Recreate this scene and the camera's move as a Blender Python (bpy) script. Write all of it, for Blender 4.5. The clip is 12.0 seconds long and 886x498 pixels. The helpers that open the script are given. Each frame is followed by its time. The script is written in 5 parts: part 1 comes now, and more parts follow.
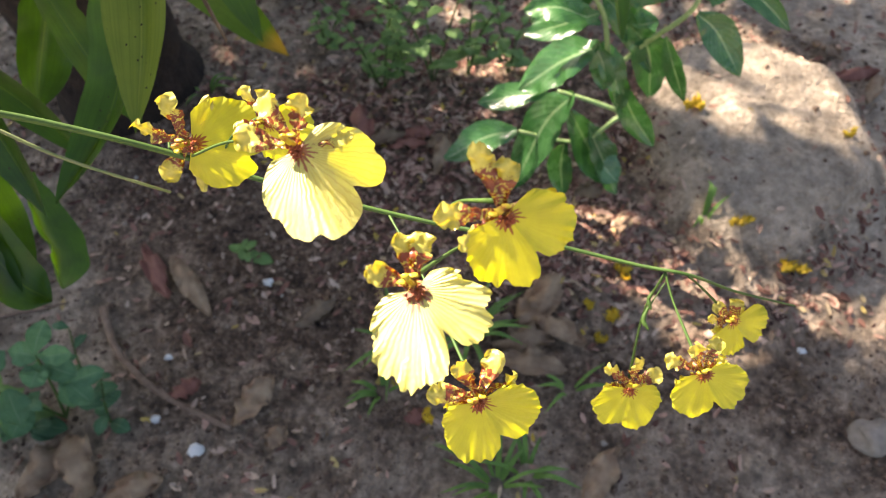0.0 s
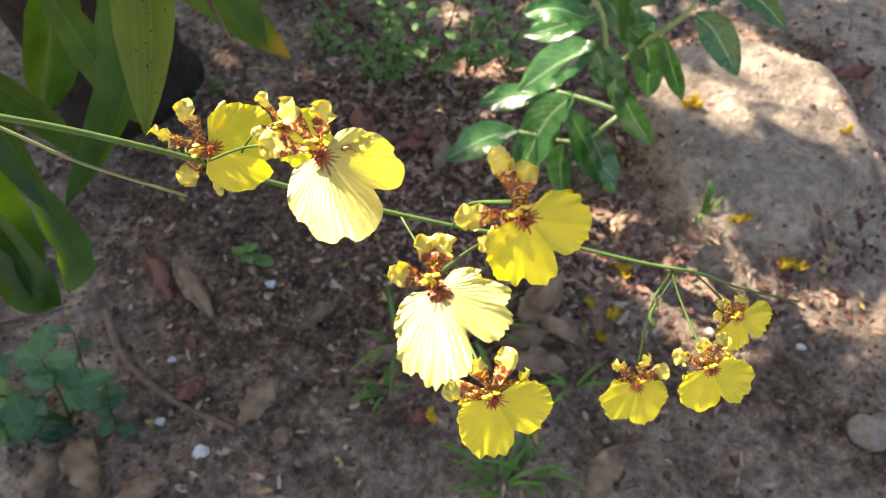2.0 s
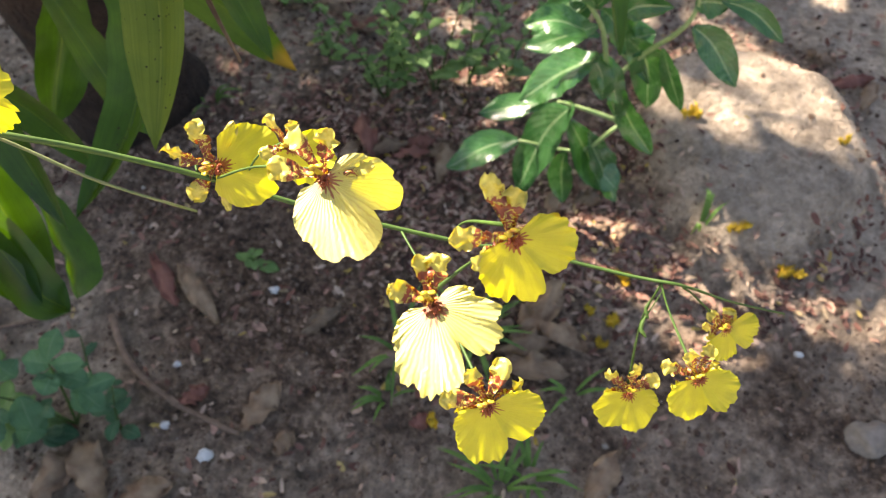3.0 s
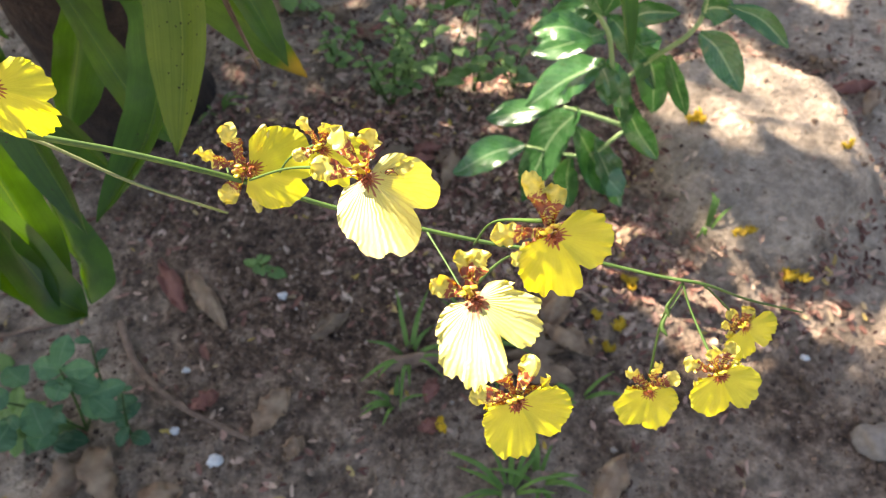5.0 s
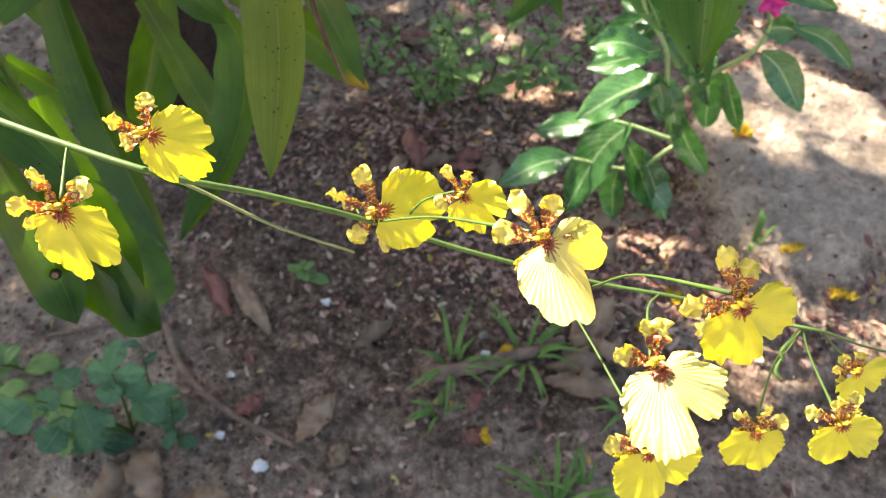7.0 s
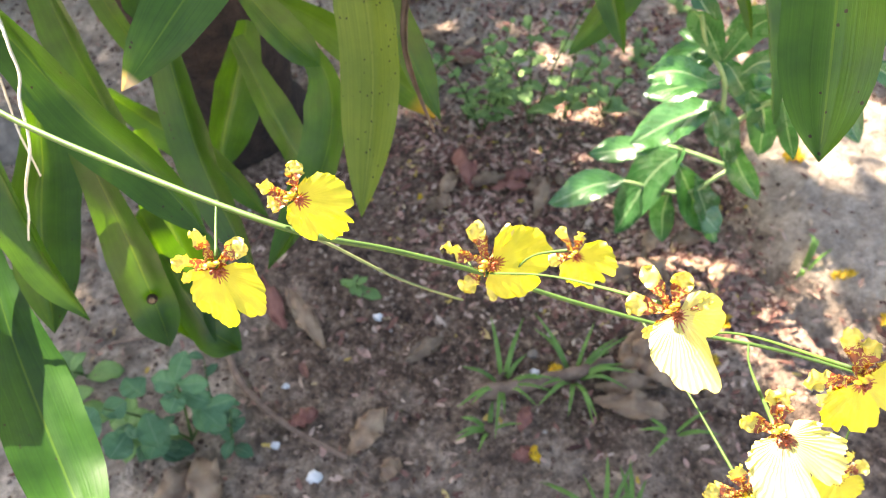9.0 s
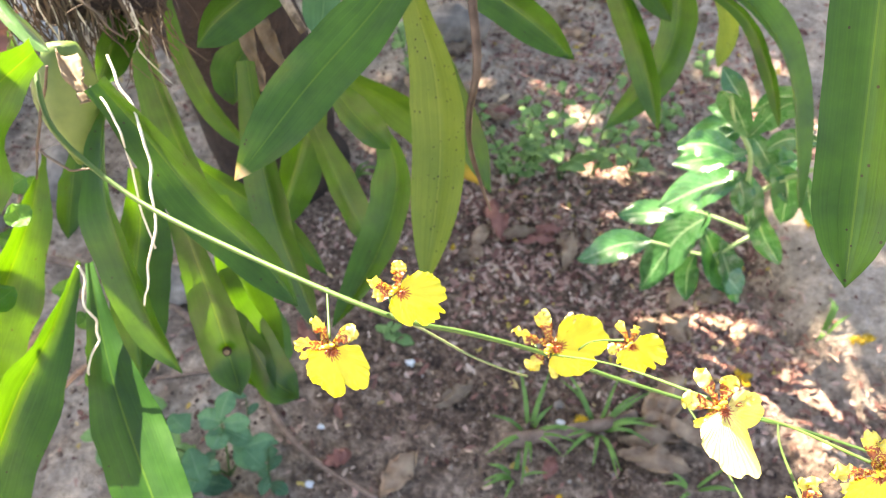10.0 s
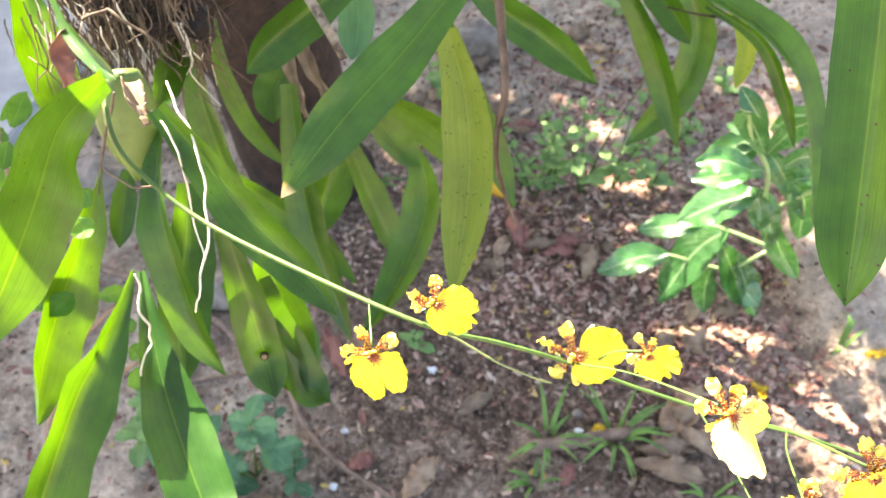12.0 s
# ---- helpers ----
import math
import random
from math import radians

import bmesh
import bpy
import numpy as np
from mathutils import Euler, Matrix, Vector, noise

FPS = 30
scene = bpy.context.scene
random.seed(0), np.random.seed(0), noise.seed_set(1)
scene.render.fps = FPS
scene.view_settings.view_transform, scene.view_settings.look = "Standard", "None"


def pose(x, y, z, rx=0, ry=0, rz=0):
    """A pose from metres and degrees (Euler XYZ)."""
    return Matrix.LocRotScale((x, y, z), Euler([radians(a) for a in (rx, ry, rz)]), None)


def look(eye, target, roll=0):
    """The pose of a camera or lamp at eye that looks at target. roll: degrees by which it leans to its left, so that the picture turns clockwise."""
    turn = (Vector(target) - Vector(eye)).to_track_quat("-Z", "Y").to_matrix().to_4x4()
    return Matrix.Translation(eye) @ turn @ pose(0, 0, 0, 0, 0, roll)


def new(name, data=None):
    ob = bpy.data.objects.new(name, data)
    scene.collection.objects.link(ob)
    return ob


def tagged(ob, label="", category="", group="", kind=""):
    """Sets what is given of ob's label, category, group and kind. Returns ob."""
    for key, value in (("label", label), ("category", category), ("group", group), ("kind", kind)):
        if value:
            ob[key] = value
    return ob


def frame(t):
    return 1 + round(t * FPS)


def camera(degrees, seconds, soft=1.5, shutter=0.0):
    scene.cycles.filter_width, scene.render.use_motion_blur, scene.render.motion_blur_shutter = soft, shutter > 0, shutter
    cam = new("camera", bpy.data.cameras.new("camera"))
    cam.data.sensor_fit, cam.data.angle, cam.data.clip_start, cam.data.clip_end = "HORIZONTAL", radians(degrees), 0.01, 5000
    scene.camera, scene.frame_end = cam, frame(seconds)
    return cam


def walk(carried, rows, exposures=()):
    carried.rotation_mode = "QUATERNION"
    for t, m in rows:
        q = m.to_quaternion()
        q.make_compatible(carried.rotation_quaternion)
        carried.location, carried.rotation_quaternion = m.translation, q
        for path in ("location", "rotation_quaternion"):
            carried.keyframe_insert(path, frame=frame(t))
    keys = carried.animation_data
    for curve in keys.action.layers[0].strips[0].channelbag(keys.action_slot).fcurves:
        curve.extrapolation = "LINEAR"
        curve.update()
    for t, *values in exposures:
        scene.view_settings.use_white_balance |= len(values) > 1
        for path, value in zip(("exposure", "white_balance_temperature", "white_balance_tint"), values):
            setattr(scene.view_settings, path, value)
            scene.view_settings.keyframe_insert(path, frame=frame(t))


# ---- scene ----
cam = camera(61.6, 12.0, soft=1.0)
PATH = [
    (0, (0.112, 0.11, 0.978), (-0.006, 1.201, -0.694), -3.7),
    (0.5, (0.112, 0.113, 0.984), (-0.018, 1.195, -0.693), -4.5),
    (1, (0.11, 0.11, 0.979), (-0.013, 1.198, -0.695), -4.5),
    (1.5, (0.11, 0.108, 0.98), (-0.008, 1.194, -0.695), -4.4),
    (2, (0.106, 0.106, 0.984), (-0.004, 1.198, -0.688), -3.9),
    (2.5, (0.108, 0.106, 0.988), (-0.004, 1.205, -0.679), -4.0),
    (3, (0.109, 0.102, 0.998), (-0.01, 1.203, -0.667), -4.0),
    (5, (0.097, 0.095, 1.002), (-0.02, 1.213, -0.652), -4.1),
    (5.5, (0.087, 0.092, 1.008), (-0.035, 1.214, -0.643), -4.4),
    (6, (0.072, 0.099, 1.014), (-0.054, 1.224, -0.635), -4.1),
    (6.5, (0.06, 0.106, 1.016), (-0.074, 1.222, -0.638), -4.1),
    (7, (0.044, 0.109, 1.017), (-0.101, 1.216, -0.642), -4.1),
    (7.2, (0.034, 0.109, 1.021), (-0.112, 1.212, -0.642), -4.0),
    (8.8, (0.01, 0.109, 1.037), (-0.19, 1.224, -0.611), -5.9),
    (9, (0.007, 0.111, 1.05), (-0.211, 1.222, -0.599), -6.0),
    (9.5, (-0.007, 0.103, 1.09), (-0.253, 1.248, -0.531), -6.0),
    (10, (-0.02, 0.097, 1.113), (-0.282, 1.278, -0.479), -5.1),
    (10.5, (-0.025, 0.086, 1.127), (-0.273, 1.292, -0.449), -3.3),
    (11, (-0.025, 0.081, 1.139), (-0.297, 1.302, -0.421), -3.3),
    (11.5, (-0.023, 0.084, 1.135), (-0.304, 1.266, -0.453), -4.4),
    (12, (-0.024, 0.079, 1.143), (-0.335, 1.27, -0.434), -6.1),
]
EXPOSURES = [(0.0, 2.2, 7550, 16), (3.0, 2.2, 7550, 16), (6.0, 2.5, 7550, 16), (7.0, 2.55, 7550, 16), (9.5, 3.32, 7550, 16), (12.0, 3.62, 7550, 16)]
walk(cam, [(t, look(eye, target, roll)) for t, eye, target, roll in PATH], EXPOSURES)
cam.data.dof.use_dof = True
cam.data.dof.focus_distance = 0.27
cam.data.dof.aperture_fstop = 20.0

# ---- world, sun, exposure ----
TO_SUN = Vector((-0.52, 0.47, 0.71)).normalized()
world = bpy.data.worlds.new("sky")
scene.world = world
world.use_nodes = True
wn = world.node_tree
sky = wn.nodes.new("ShaderNodeTexSky")
sky.sky_type, sky.sun_disc = "NISHITA", False
sky.sun_elevation = math.asin(TO_SUN.z)
sky.sun_rotation = math.atan2(TO_SUN.x, TO_SUN.y)
sky.air_density, sky.dust_density = 1.0, 2.0
wn.links.new(sky.outputs[0], wn.nodes["Background"].inputs[0])
wn.nodes["Background"].inputs[1].default_value = 0.06
sun_data = bpy.data.lights.new("sun", "SUN")
sun_data.energy, sun_data.angle, sun_data.color = 5.0, radians(0.53), (1.0, 0.95, 0.86)
sun = new("sun", sun_data)
sun.matrix_world = look(TO_SUN * 20, (0, 0, 0))


# ---- materials ----
def mat(name):
    m = bpy.data.materials.new(name)
    m.use_nodes = True
    return m, m.node_tree.nodes, m.node_tree.links, m.node_tree.nodes["Principled BSDF"]


def node(nodes, kind, **values):
    n = nodes.new(kind)
    for key, value in values.items():
        if key in n.inputs:
            n.inputs[key].default_value = value
    return n


def ramp(nodes, links, source, stops):
    r = nodes.new("ShaderNodeValToRGB")
    while len(r.color_ramp.elements) < len(stops):
        r.color_ramp.elements.new(0.5)
    for e, (at, c) in zip(r.color_ramp.elements, stops):
        e.position, e.color = at, (*c, 1)
    links.new(source, r.inputs[0])
    return r


def noise_tex(nodes, links, scale, detail=4.0, rough=0.6, coords="Object"):
    co = nodes.new("ShaderNodeTexCoord")
    n = node(nodes, "ShaderNodeTexNoise", Scale=scale, Detail=detail, Roughness=rough)
    links.new(co.outputs[coords], n.inputs["Vector"])
    return n


def mixed(nodes, links, kind, factor, a, b):
    m = nodes.new("ShaderNodeMix")
    m.data_type, m.blend_type = "RGBA", kind
    for socket, value in ((m.inputs[0], factor), (m.inputs[6], a), (m.inputs[7], b)):
        if isinstance(value, bpy.types.NodeSocket):
            links.new(value, socket)
        elif isinstance(value, tuple):
            socket.default_value = (*value, 1)
        else:
            socket.default_value = value
    return m.outputs[2]


def math_node(nodes, links, op, a, b=0.0):
    m = nodes.new("ShaderNodeMath")
    m.operation = op
    for socket, value in ((m.inputs[0], a), (m.inputs[1], b)):
        if isinstance(value, bpy.types.NodeSocket):
            links.new(value, socket)
        else:
            socket.default_value = value
    return m.outputs[0]


def bump(nodes, links, bsdf, height, strength, distance=0.002):
    b = node(nodes, "ShaderNodeBump", Strength=strength, Distance=distance)
    links.new(height, b.inputs["Height"])
    links.new(b.outputs[0], bsdf.inputs["Normal"])
    return b


def thin(nodes, links, bsdf, color, share, tint=(1, 1, 1)):
    """Let light pass through a thin leaf or petal."""
    t = nodes.new("ShaderNodeBsdfTranslucent")
    links.new(mixed(nodes, links, "MULTIPLY", 1.0, color, tint), t.inputs[0])
    mix = node(nodes, "ShaderNodeMixShader")
    mix.inputs[0].default_value = share
    links.new(bsdf.outputs[0], mix.inputs[1])
    links.new(t.outputs[0], mix.inputs[2])
    links.new(mix.outputs[0], nodes["Material Output"].inputs[0])


def leaf_material(name, dark, light, rib, gloss=0.42, shine=0.32, share=0.35, tint=(1.6, 1.5, 0.5), specks=0.0, tip=None, tip_from=0.86, veins=False):
    m, n, l, b = mat(name)
    uv = n.new("ShaderNodeUVMap")
    sep = n.new("ShaderNodeSeparateXYZ")
    l.new(uv.outputs[0], sep.inputs[0])
    u, v = sep.outputs[0], sep.outputs[1]
    blot = noise_tex(n, l, 28.0, 5.0)
    col = ramp(n, l, blot.outputs[0], [(0.3, dark), (0.7, light)]).outputs[0]
    info = n.new("ShaderNodeObjectInfo")
    shade = ramp(n, l, info.outputs["Random"], [(0.0, (0.78, 0.82, 0.8)), (1.0, (1.2, 1.15, 1.0))]).outputs[0]
    col = mixed(n, l, "MULTIPLY", 1.0, col, shade)
    # fine lengthwise streaks
    stretch = node(n, "ShaderNodeMapping")
    stretch.inputs["Scale"].default_value = (40.0, 1.5, 1.0)
    l.new(uv.outputs[0], stretch.inputs[0])
    streak = node(n, "ShaderNodeTexNoise", Scale=1.0, Detail=3.0)
    l.new(stretch.outputs[0], streak.inputs["Vector"])
    col = mixed(n, l, "MULTIPLY", 0.75, col, ramp(n, l, streak.outputs[0], [(0.3, (0.7, 0.75, 0.65)), (0.7, (1.1, 1.1, 1.1))]).outputs[0])
    off = math_node(n, l, "ABSOLUTE", math_node(n, l, "SUBTRACT", u, 0.5))
    line = math_node(n, l, "LESS_THAN", off, 0.014 if not veins else 0.03)
    col = mixed(n, l, "MIX", math_node(n, l, "MULTIPLY", line, 0.55 if veins else 0.28), col, rib)
    height = streak.outputs[0]
    if veins:
        slant = math_node(n, l, "ADD", math_node(n, l, "MULTIPLY", v, 60.0), math_node(n, l, "MULTIPLY", off, -40.0))
        wave = math_node(n, l, "SINE", slant)
        height = math_node(n, l, "MULTIPLY", wave, 0.5)
        col = mixed(n, l, "MIX", math_node(n, l, "MULTIPLY", math_node(n, l, "GREATER_THAN", wave, 0.95), 0.12), col, rib)
    if specks:
        co = n.new("ShaderNodeTexCoord")
        vor = node(n, "ShaderNodeTexVoronoi", Scale=190.0)
        l.new(co.outputs["Object"], vor.inputs["Vector"])
        patch = noise_tex(n, l, 40.0, 2.0)
        dot = math_node(n, l, "MULTIPLY", math_node(n, l, "LESS_THAN", vor.outputs[0], 0.13), math_node(n, l, "GREATER_THAN", patch.outputs[0], 1.0 - specks))
        col = mixed(n, l, "MIX", dot, col, (0.02, 0.018, 0.01))
    if tip:
        end = ramp(n, l, v, [(tip_from, (0, 0, 0)), (tip_from + 0.5 * (1 - tip_from), (1, 1, 1))]).outputs[0]
        col = mixed(n, l, "MIX", end, col, tip)
    l.new(col, b.inputs["Base Color"])
    rough = ramp(n, l, blot.outputs[0], [(0.2, (gloss - 0.08,) * 3), (0.8, (gloss + 0.15,) * 3)])
    l.new(rough.outputs[0], b.inputs["Roughness"])
    b.inputs["Specular IOR Level"].default_value = shine
    bump(n, l, b, height, 0.4, 0.0006)
    thin(n, l, b, col, share, tint)
    return m


def plain(name, stops, scale=60.0, rough=0.7, strength=0.4, distance=0.001, share=0.0, by_object=False, metallic=0.0):
    m, n, l, b = mat(name)
    t = noise_tex(n, l, scale, 6.0)
    col = ramp(n, l, t.outputs[0], stops).outputs[0]
    if by_object:
        info = n.new("ShaderNodeObjectInfo")
        col = mixed(n, l, "MULTIPLY", 1.0, col, ramp(n, l, info.outputs["Random"], [(0, (0.65, 0.65, 0.65)), (1, (1.3, 1.25, 1.2))]).outputs[0])
    l.new(col, b.inputs["Base Color"])
    b.inputs["Roughness"].default_value = rough
    bump(n, l, b, noise_tex(n, l, scale * 3, 4.0).outputs[0], strength, distance)
    if share:
        thin(n, l, b, col, share)
    return m


LEAF = leaf_material("orchid_leaf", (0.014, 0.055, 0.007), (0.03, 0.106, 0.011), (0.1, 0.2, 0.02), gloss=0.32, shine=0.45, share=0.29, tint=(4.1, 2.7, 0.3), specks=0.4)
LEAF_PALE = leaf_material("ageing_orchid_leaf", (0.12, 0.19, 0.03), (0.19, 0.26, 0.05), (0.25, 0.31, 0.08), gloss=0.45, share=0.28, specks=0.62)
LEAF_TIP = leaf_material("yellow_tipped_leaf", (0.045, 0.11, 0.015), (0.08, 0.17, 0.02), (0.12, 0.22, 0.04), tip=(0.3, 0.21, 0.03))
LEAF_WHITE_TIP = leaf_material("white_tipped_leaf", (0.014, 0.055, 0.007), (0.03, 0.106, 0.011), (0.1, 0.2, 0.02), gloss=0.32, shine=0.45, share=0.29, tint=(4.1, 2.7, 0.3), specks=0.4, tip=(0.62, 0.56, 0.44), tip_from=0.95)
LEAF_TEAL = leaf_material("bluish_leaf", (0.06, 0.17, 0.11), (0.1, 0.25, 0.16), (0.2, 0.35, 0.25))
PERI = leaf_material("periwinkle_leaf", (0.028, 0.115, 0.035), (0.075, 0.225, 0.075), (0.36, 0.5, 0.27), gloss=0.22, shine=0.8, share=0.2, tint=(1.3, 1.4, 0.6), veins=True)
WEED = leaf_material("weed_leaf", (0.08, 0.2, 0.11), (0.15, 0.31, 0.18), (0.2, 0.34, 0.2), gloss=0.55, share=0.25, tint=(1.2, 1.3, 0.8), veins=True)
WEED_PALE = leaf_material("pale_weed_leaf", (0.19, 0.34, 0.12), (0.31, 0.49, 0.2), (0.36, 0.48, 0.27), gloss=0.6, share=0.3, tint=(1.2, 1.3, 0.8))
SHRUB = leaf_material("shrub_leaf", (0.05, 0.15, 0.03), (0.09, 0.22, 0.05), (0.25, 0.36, 0.15), gloss=0.45, share=0.4)
GRASS = leaf_material("grass_blade", (0.15, 0.29, 0.08), (0.25, 0.44, 0.14), (0.15, 0.28, 0.08), gloss=0.5)
CROWN = leaf_material("tree_leaf", (0.04, 0.09, 0.02), (0.07, 0.14, 0.03), (0.1, 0.18, 0.05), share=0.2, tint=(1.2, 1.3, 0.6))
STALK = plain("green_stalk", [(0.3, (0.035, 0.08, 0.012)), (0.7, (0.06, 0.125, 0.018))], 90, 0.6, 0.2)
STALK_PALE = plain("pale_stalk", [(0.3, (0.2, 0.32, 0.11)), (0.7, (0.34, 0.46, 0.2))], 90, 0.5, 0.2)
STALK_DRY = plain("drying_stalk", [(0.3, (0.13, 0.17, 0.06)), (0.7, (0.2, 0.23, 0.1))], 90, 0.6, 0.3)
BULB = plain("pseudobulb", [(0.3, (0.05, 0.1, 0.014)), (0.7, (0.11, 0.17, 0.03))], 40, 0.5, 0.3)
SHEATH = plain("dry_sheath", [(0.3, (0.12, 0.08, 0.045)), (0.7, (0.3, 0.235, 0.15))], 70, 0.8, 0.6, share=0.2)
ROOT = plain("aerial_root", [(0.3, (0.45, 0.4, 0.3)), (0.7, (0.75, 0.72, 0.62))], 80, 0.7, 0.4)
ROOT_OLD = plain("old_root", [(0.3, (0.035, 0.023, 0.015)), (0.7, (0.16, 0.115, 0.078))], 80, 0.85, 0.6, by_object=True)
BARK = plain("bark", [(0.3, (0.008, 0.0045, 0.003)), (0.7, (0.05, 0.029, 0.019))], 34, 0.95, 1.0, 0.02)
TWIG = plain("twig_bark", [(0.3, (0.13, 0.08, 0.055)), (0.7, (0.32, 0.22, 0.16))], 50, 0.85, 0.7, 0.003)
CANE = plain("old_cane", [(0.4, (0.06, 0.045, 0.03)), (0.62, (0.27, 0.23, 0.17))], 110, 0.8, 0.7, 0.002)
DRY = plain("dry_leaf", [(0.3, (0.2, 0.12, 0.075)), (0.7, (0.42, 0.31, 0.21))], 35, 0.75, 0.6, 0.002, share=0.15, by_object=True)
DRY_DARK = plain("shrivelled_leaf", [(0.3, (0.05, 0.032, 0.022)), (0.7, (0.17, 0.12, 0.085))], 60, 0.8, 0.7, 0.002)
DRY_RED = plain("red_brown_leaf", [(0.3, (0.22, 0.08, 0.06)), (0.7, (0.36, 0.16, 0.12))], 45, 0.7, 0.5, 0.002, share=0.15)
STONE = plain("stone", [(0.3, (0.13, 0.11, 0.095)), (0.7, (0.32, 0.28, 0.24))], 40, 0.85, 0.6, 0.003, by_object=True)
STONE_PALE = plain("white_stone", [(0.3, (0.6, 0.6, 0.6)), (0.7, (0.8, 0.8, 0.78))], 60, 0.7, 0.3, 0.002)
CONCRETE = plain("grey_concrete", [(0.3, (0.29, 0.3, 0.31)), (0.7, (0.42, 0.43, 0.44))], 14, 0.9, 0.5, 0.004)
PINK = plain("pink_petal", [(0.3, (0.6, 0.03, 0.25)), (0.7, (0.75, 0.06, 0.36))], 60, 0.5, 0.2, share=0.3)
FALLEN = plain("fallen_petal", [(0.3, (0.65, 0.4, 0.02)), (0.7, (0.8, 0.6, 0.05))], 80, 0.6, 0.3, share=0.2, by_object=True)


def lip_material(name, relief, blue, coat):
    m, n, l, b = mat(name)
    uv = n.new("ShaderNodeUVMap")
    sep = n.new("ShaderNodeSeparateXYZ")
    l.new(uv.outputs[0], sep.inputs[0])
    col = ramp(n, l, noise_tex(n, l, 140.0, 4.0).outputs[0], [(0.3, (0.57, 0.545, blue)), (0.7, (0.66, 0.635, blue * 1.6))]).outputs[0]
    wob = noise_tex(n, l, 260.0, 2.0)
    vein = math_node(n, l, "SINE", math_node(n, l, "ADD", math_node(n, l, "MULTIPLY", sep.outputs[0], 230.0), math_node(n, l, "MULTIPLY", wob.outputs[0], 7.0)))
    col = mixed(n, l, "MIX", math_node(n, l, "MULTIPLY", ramp(n, l, vein, [(0.5, (0, 0, 0)), (1.0, (1, 1, 1))]).outputs[0], relief), col, (0.46, 0.34, 0.01))
    # a few small brown freckles
    co = n.new("ShaderNodeTexCoord")
    vor = node(n, "ShaderNodeTexVoronoi", Scale=260.0)
    l.new(co.outputs["Object"], vor.inputs["Vector"])
    freckle = math_node(n, l, "MULTIPLY", math_node(n, l, "LESS_THAN", vor.outputs[0], 0.1), math_node(n, l, "GREATER_THAN", noise_tex(n, l, 90.0, 2.0).outputs[0], 0.66))
    col = mixed(n, l, "MIX", freckle, col, (0.3, 0.15, 0.01))
    streaks = math_node(n, l, "MULTIPLY", math_node(n, l, "SINE", math_node(n, l, "MULTIPLY", sep.outputs[0], 70.0)), 0.06)
    base = ramp(n, l, math_node(n, l, "ADD", math_node(n, l, "ADD", sep.outputs[1], streaks), math_node(n, l, "MULTIPLY", wob.outputs[0], 0.3)), [(0.26, (1, 1, 1)), (0.3, (0, 0, 0))]).outputs[0]
    col = mixed(n, l, "MIX", math_node(n, l, "MULTIPLY", base, 0.9), col, (0.3, 0.055, 0.01))
    l.new(col, b.inputs["Base Color"])
    b.inputs["Roughness"].default_value = 0.5
    b.inputs["Specular IOR Level"].default_value = 0.9 * coat
    b.inputs["Coat Weight"].default_value = coat
    b.inputs["Coat Roughness"].default_value = 0.4
    bump(n, l, b, vein, relief, 0.0003)
    thin(n, l, b, col, 0.36, (1.2, 1.2, 0.06))
    return m


def sepal_material():
    m, n, l, b = mat("barred_sepal")
    uv = n.new("ShaderNodeUVMap")
    sep = n.new("ShaderNodeSeparateXYZ")
    l.new(uv.outputs[0], sep.inputs[0])
    wob = noise_tex(n, l, 420.0, 3.0)
    bars = math_node(n, l, "SINE", math_node(n, l, "ADD", math_node(n, l, "MULTIPLY", sep.outputs[1], 44.0), math_node(n, l, "MULTIPLY", wob.outputs[0], 22.0)))
    brown = math_node(n, l, "MULTIPLY", math_node(n, l, "GREATER_THAN", bars, -0.72), math_node(n, l, "LESS_THAN", math_node(n, l, "ADD", sep.outputs[1], math_node(n, l, "MULTIPLY", wob.outputs[0], 0.45)), 0.82))
    yellow = ramp(n, l, wob.outputs[0], [(0.3, (0.6, 0.52, 0.06)), (0.7, (0.74, 0.68, 0.16))]).outputs[0]
    col = mixed(n, l, "MIX", brown, yellow, (0.3, 0.065, 0.014))
    l.new(col, b.inputs["Base Color"])
    b.inputs["Roughness"].default_value = 0.45
    b.inputs["Coat Weight"].default_value = 1.0
    b.inputs["Coat Roughness"].default_value = 0.36
    bump(n, l, b, wob.outputs[0], 0.4, 0.0006)
    thin(n, l, b, col, 0.35, (1.0, 0.85, 0.12))
    return m


# veined copy is paler and glossier, with direct sun's white put into its colour
LIP, LIP_VEINED_LIT, SEPAL = lip_material("yellow_lip", 0.1, 0.025, 0.5), lip_material("lit_veined_yellow_lip", 0.4, 0.14, 1.0), sepal_material()
COLUMN = plain("column", [(0.5, (0.62, 0.48, 0.04)), (0.66, (0.4, 0.12, 0.02))], 260, 0.4, 0.3, share=0.2)
CALLUS = plain("warty_callus", [(0.54, (0.27, 0.05, 0.012)), (0.68, (0.6, 0.36, 0.03))], 330, 0.4, 0.5)


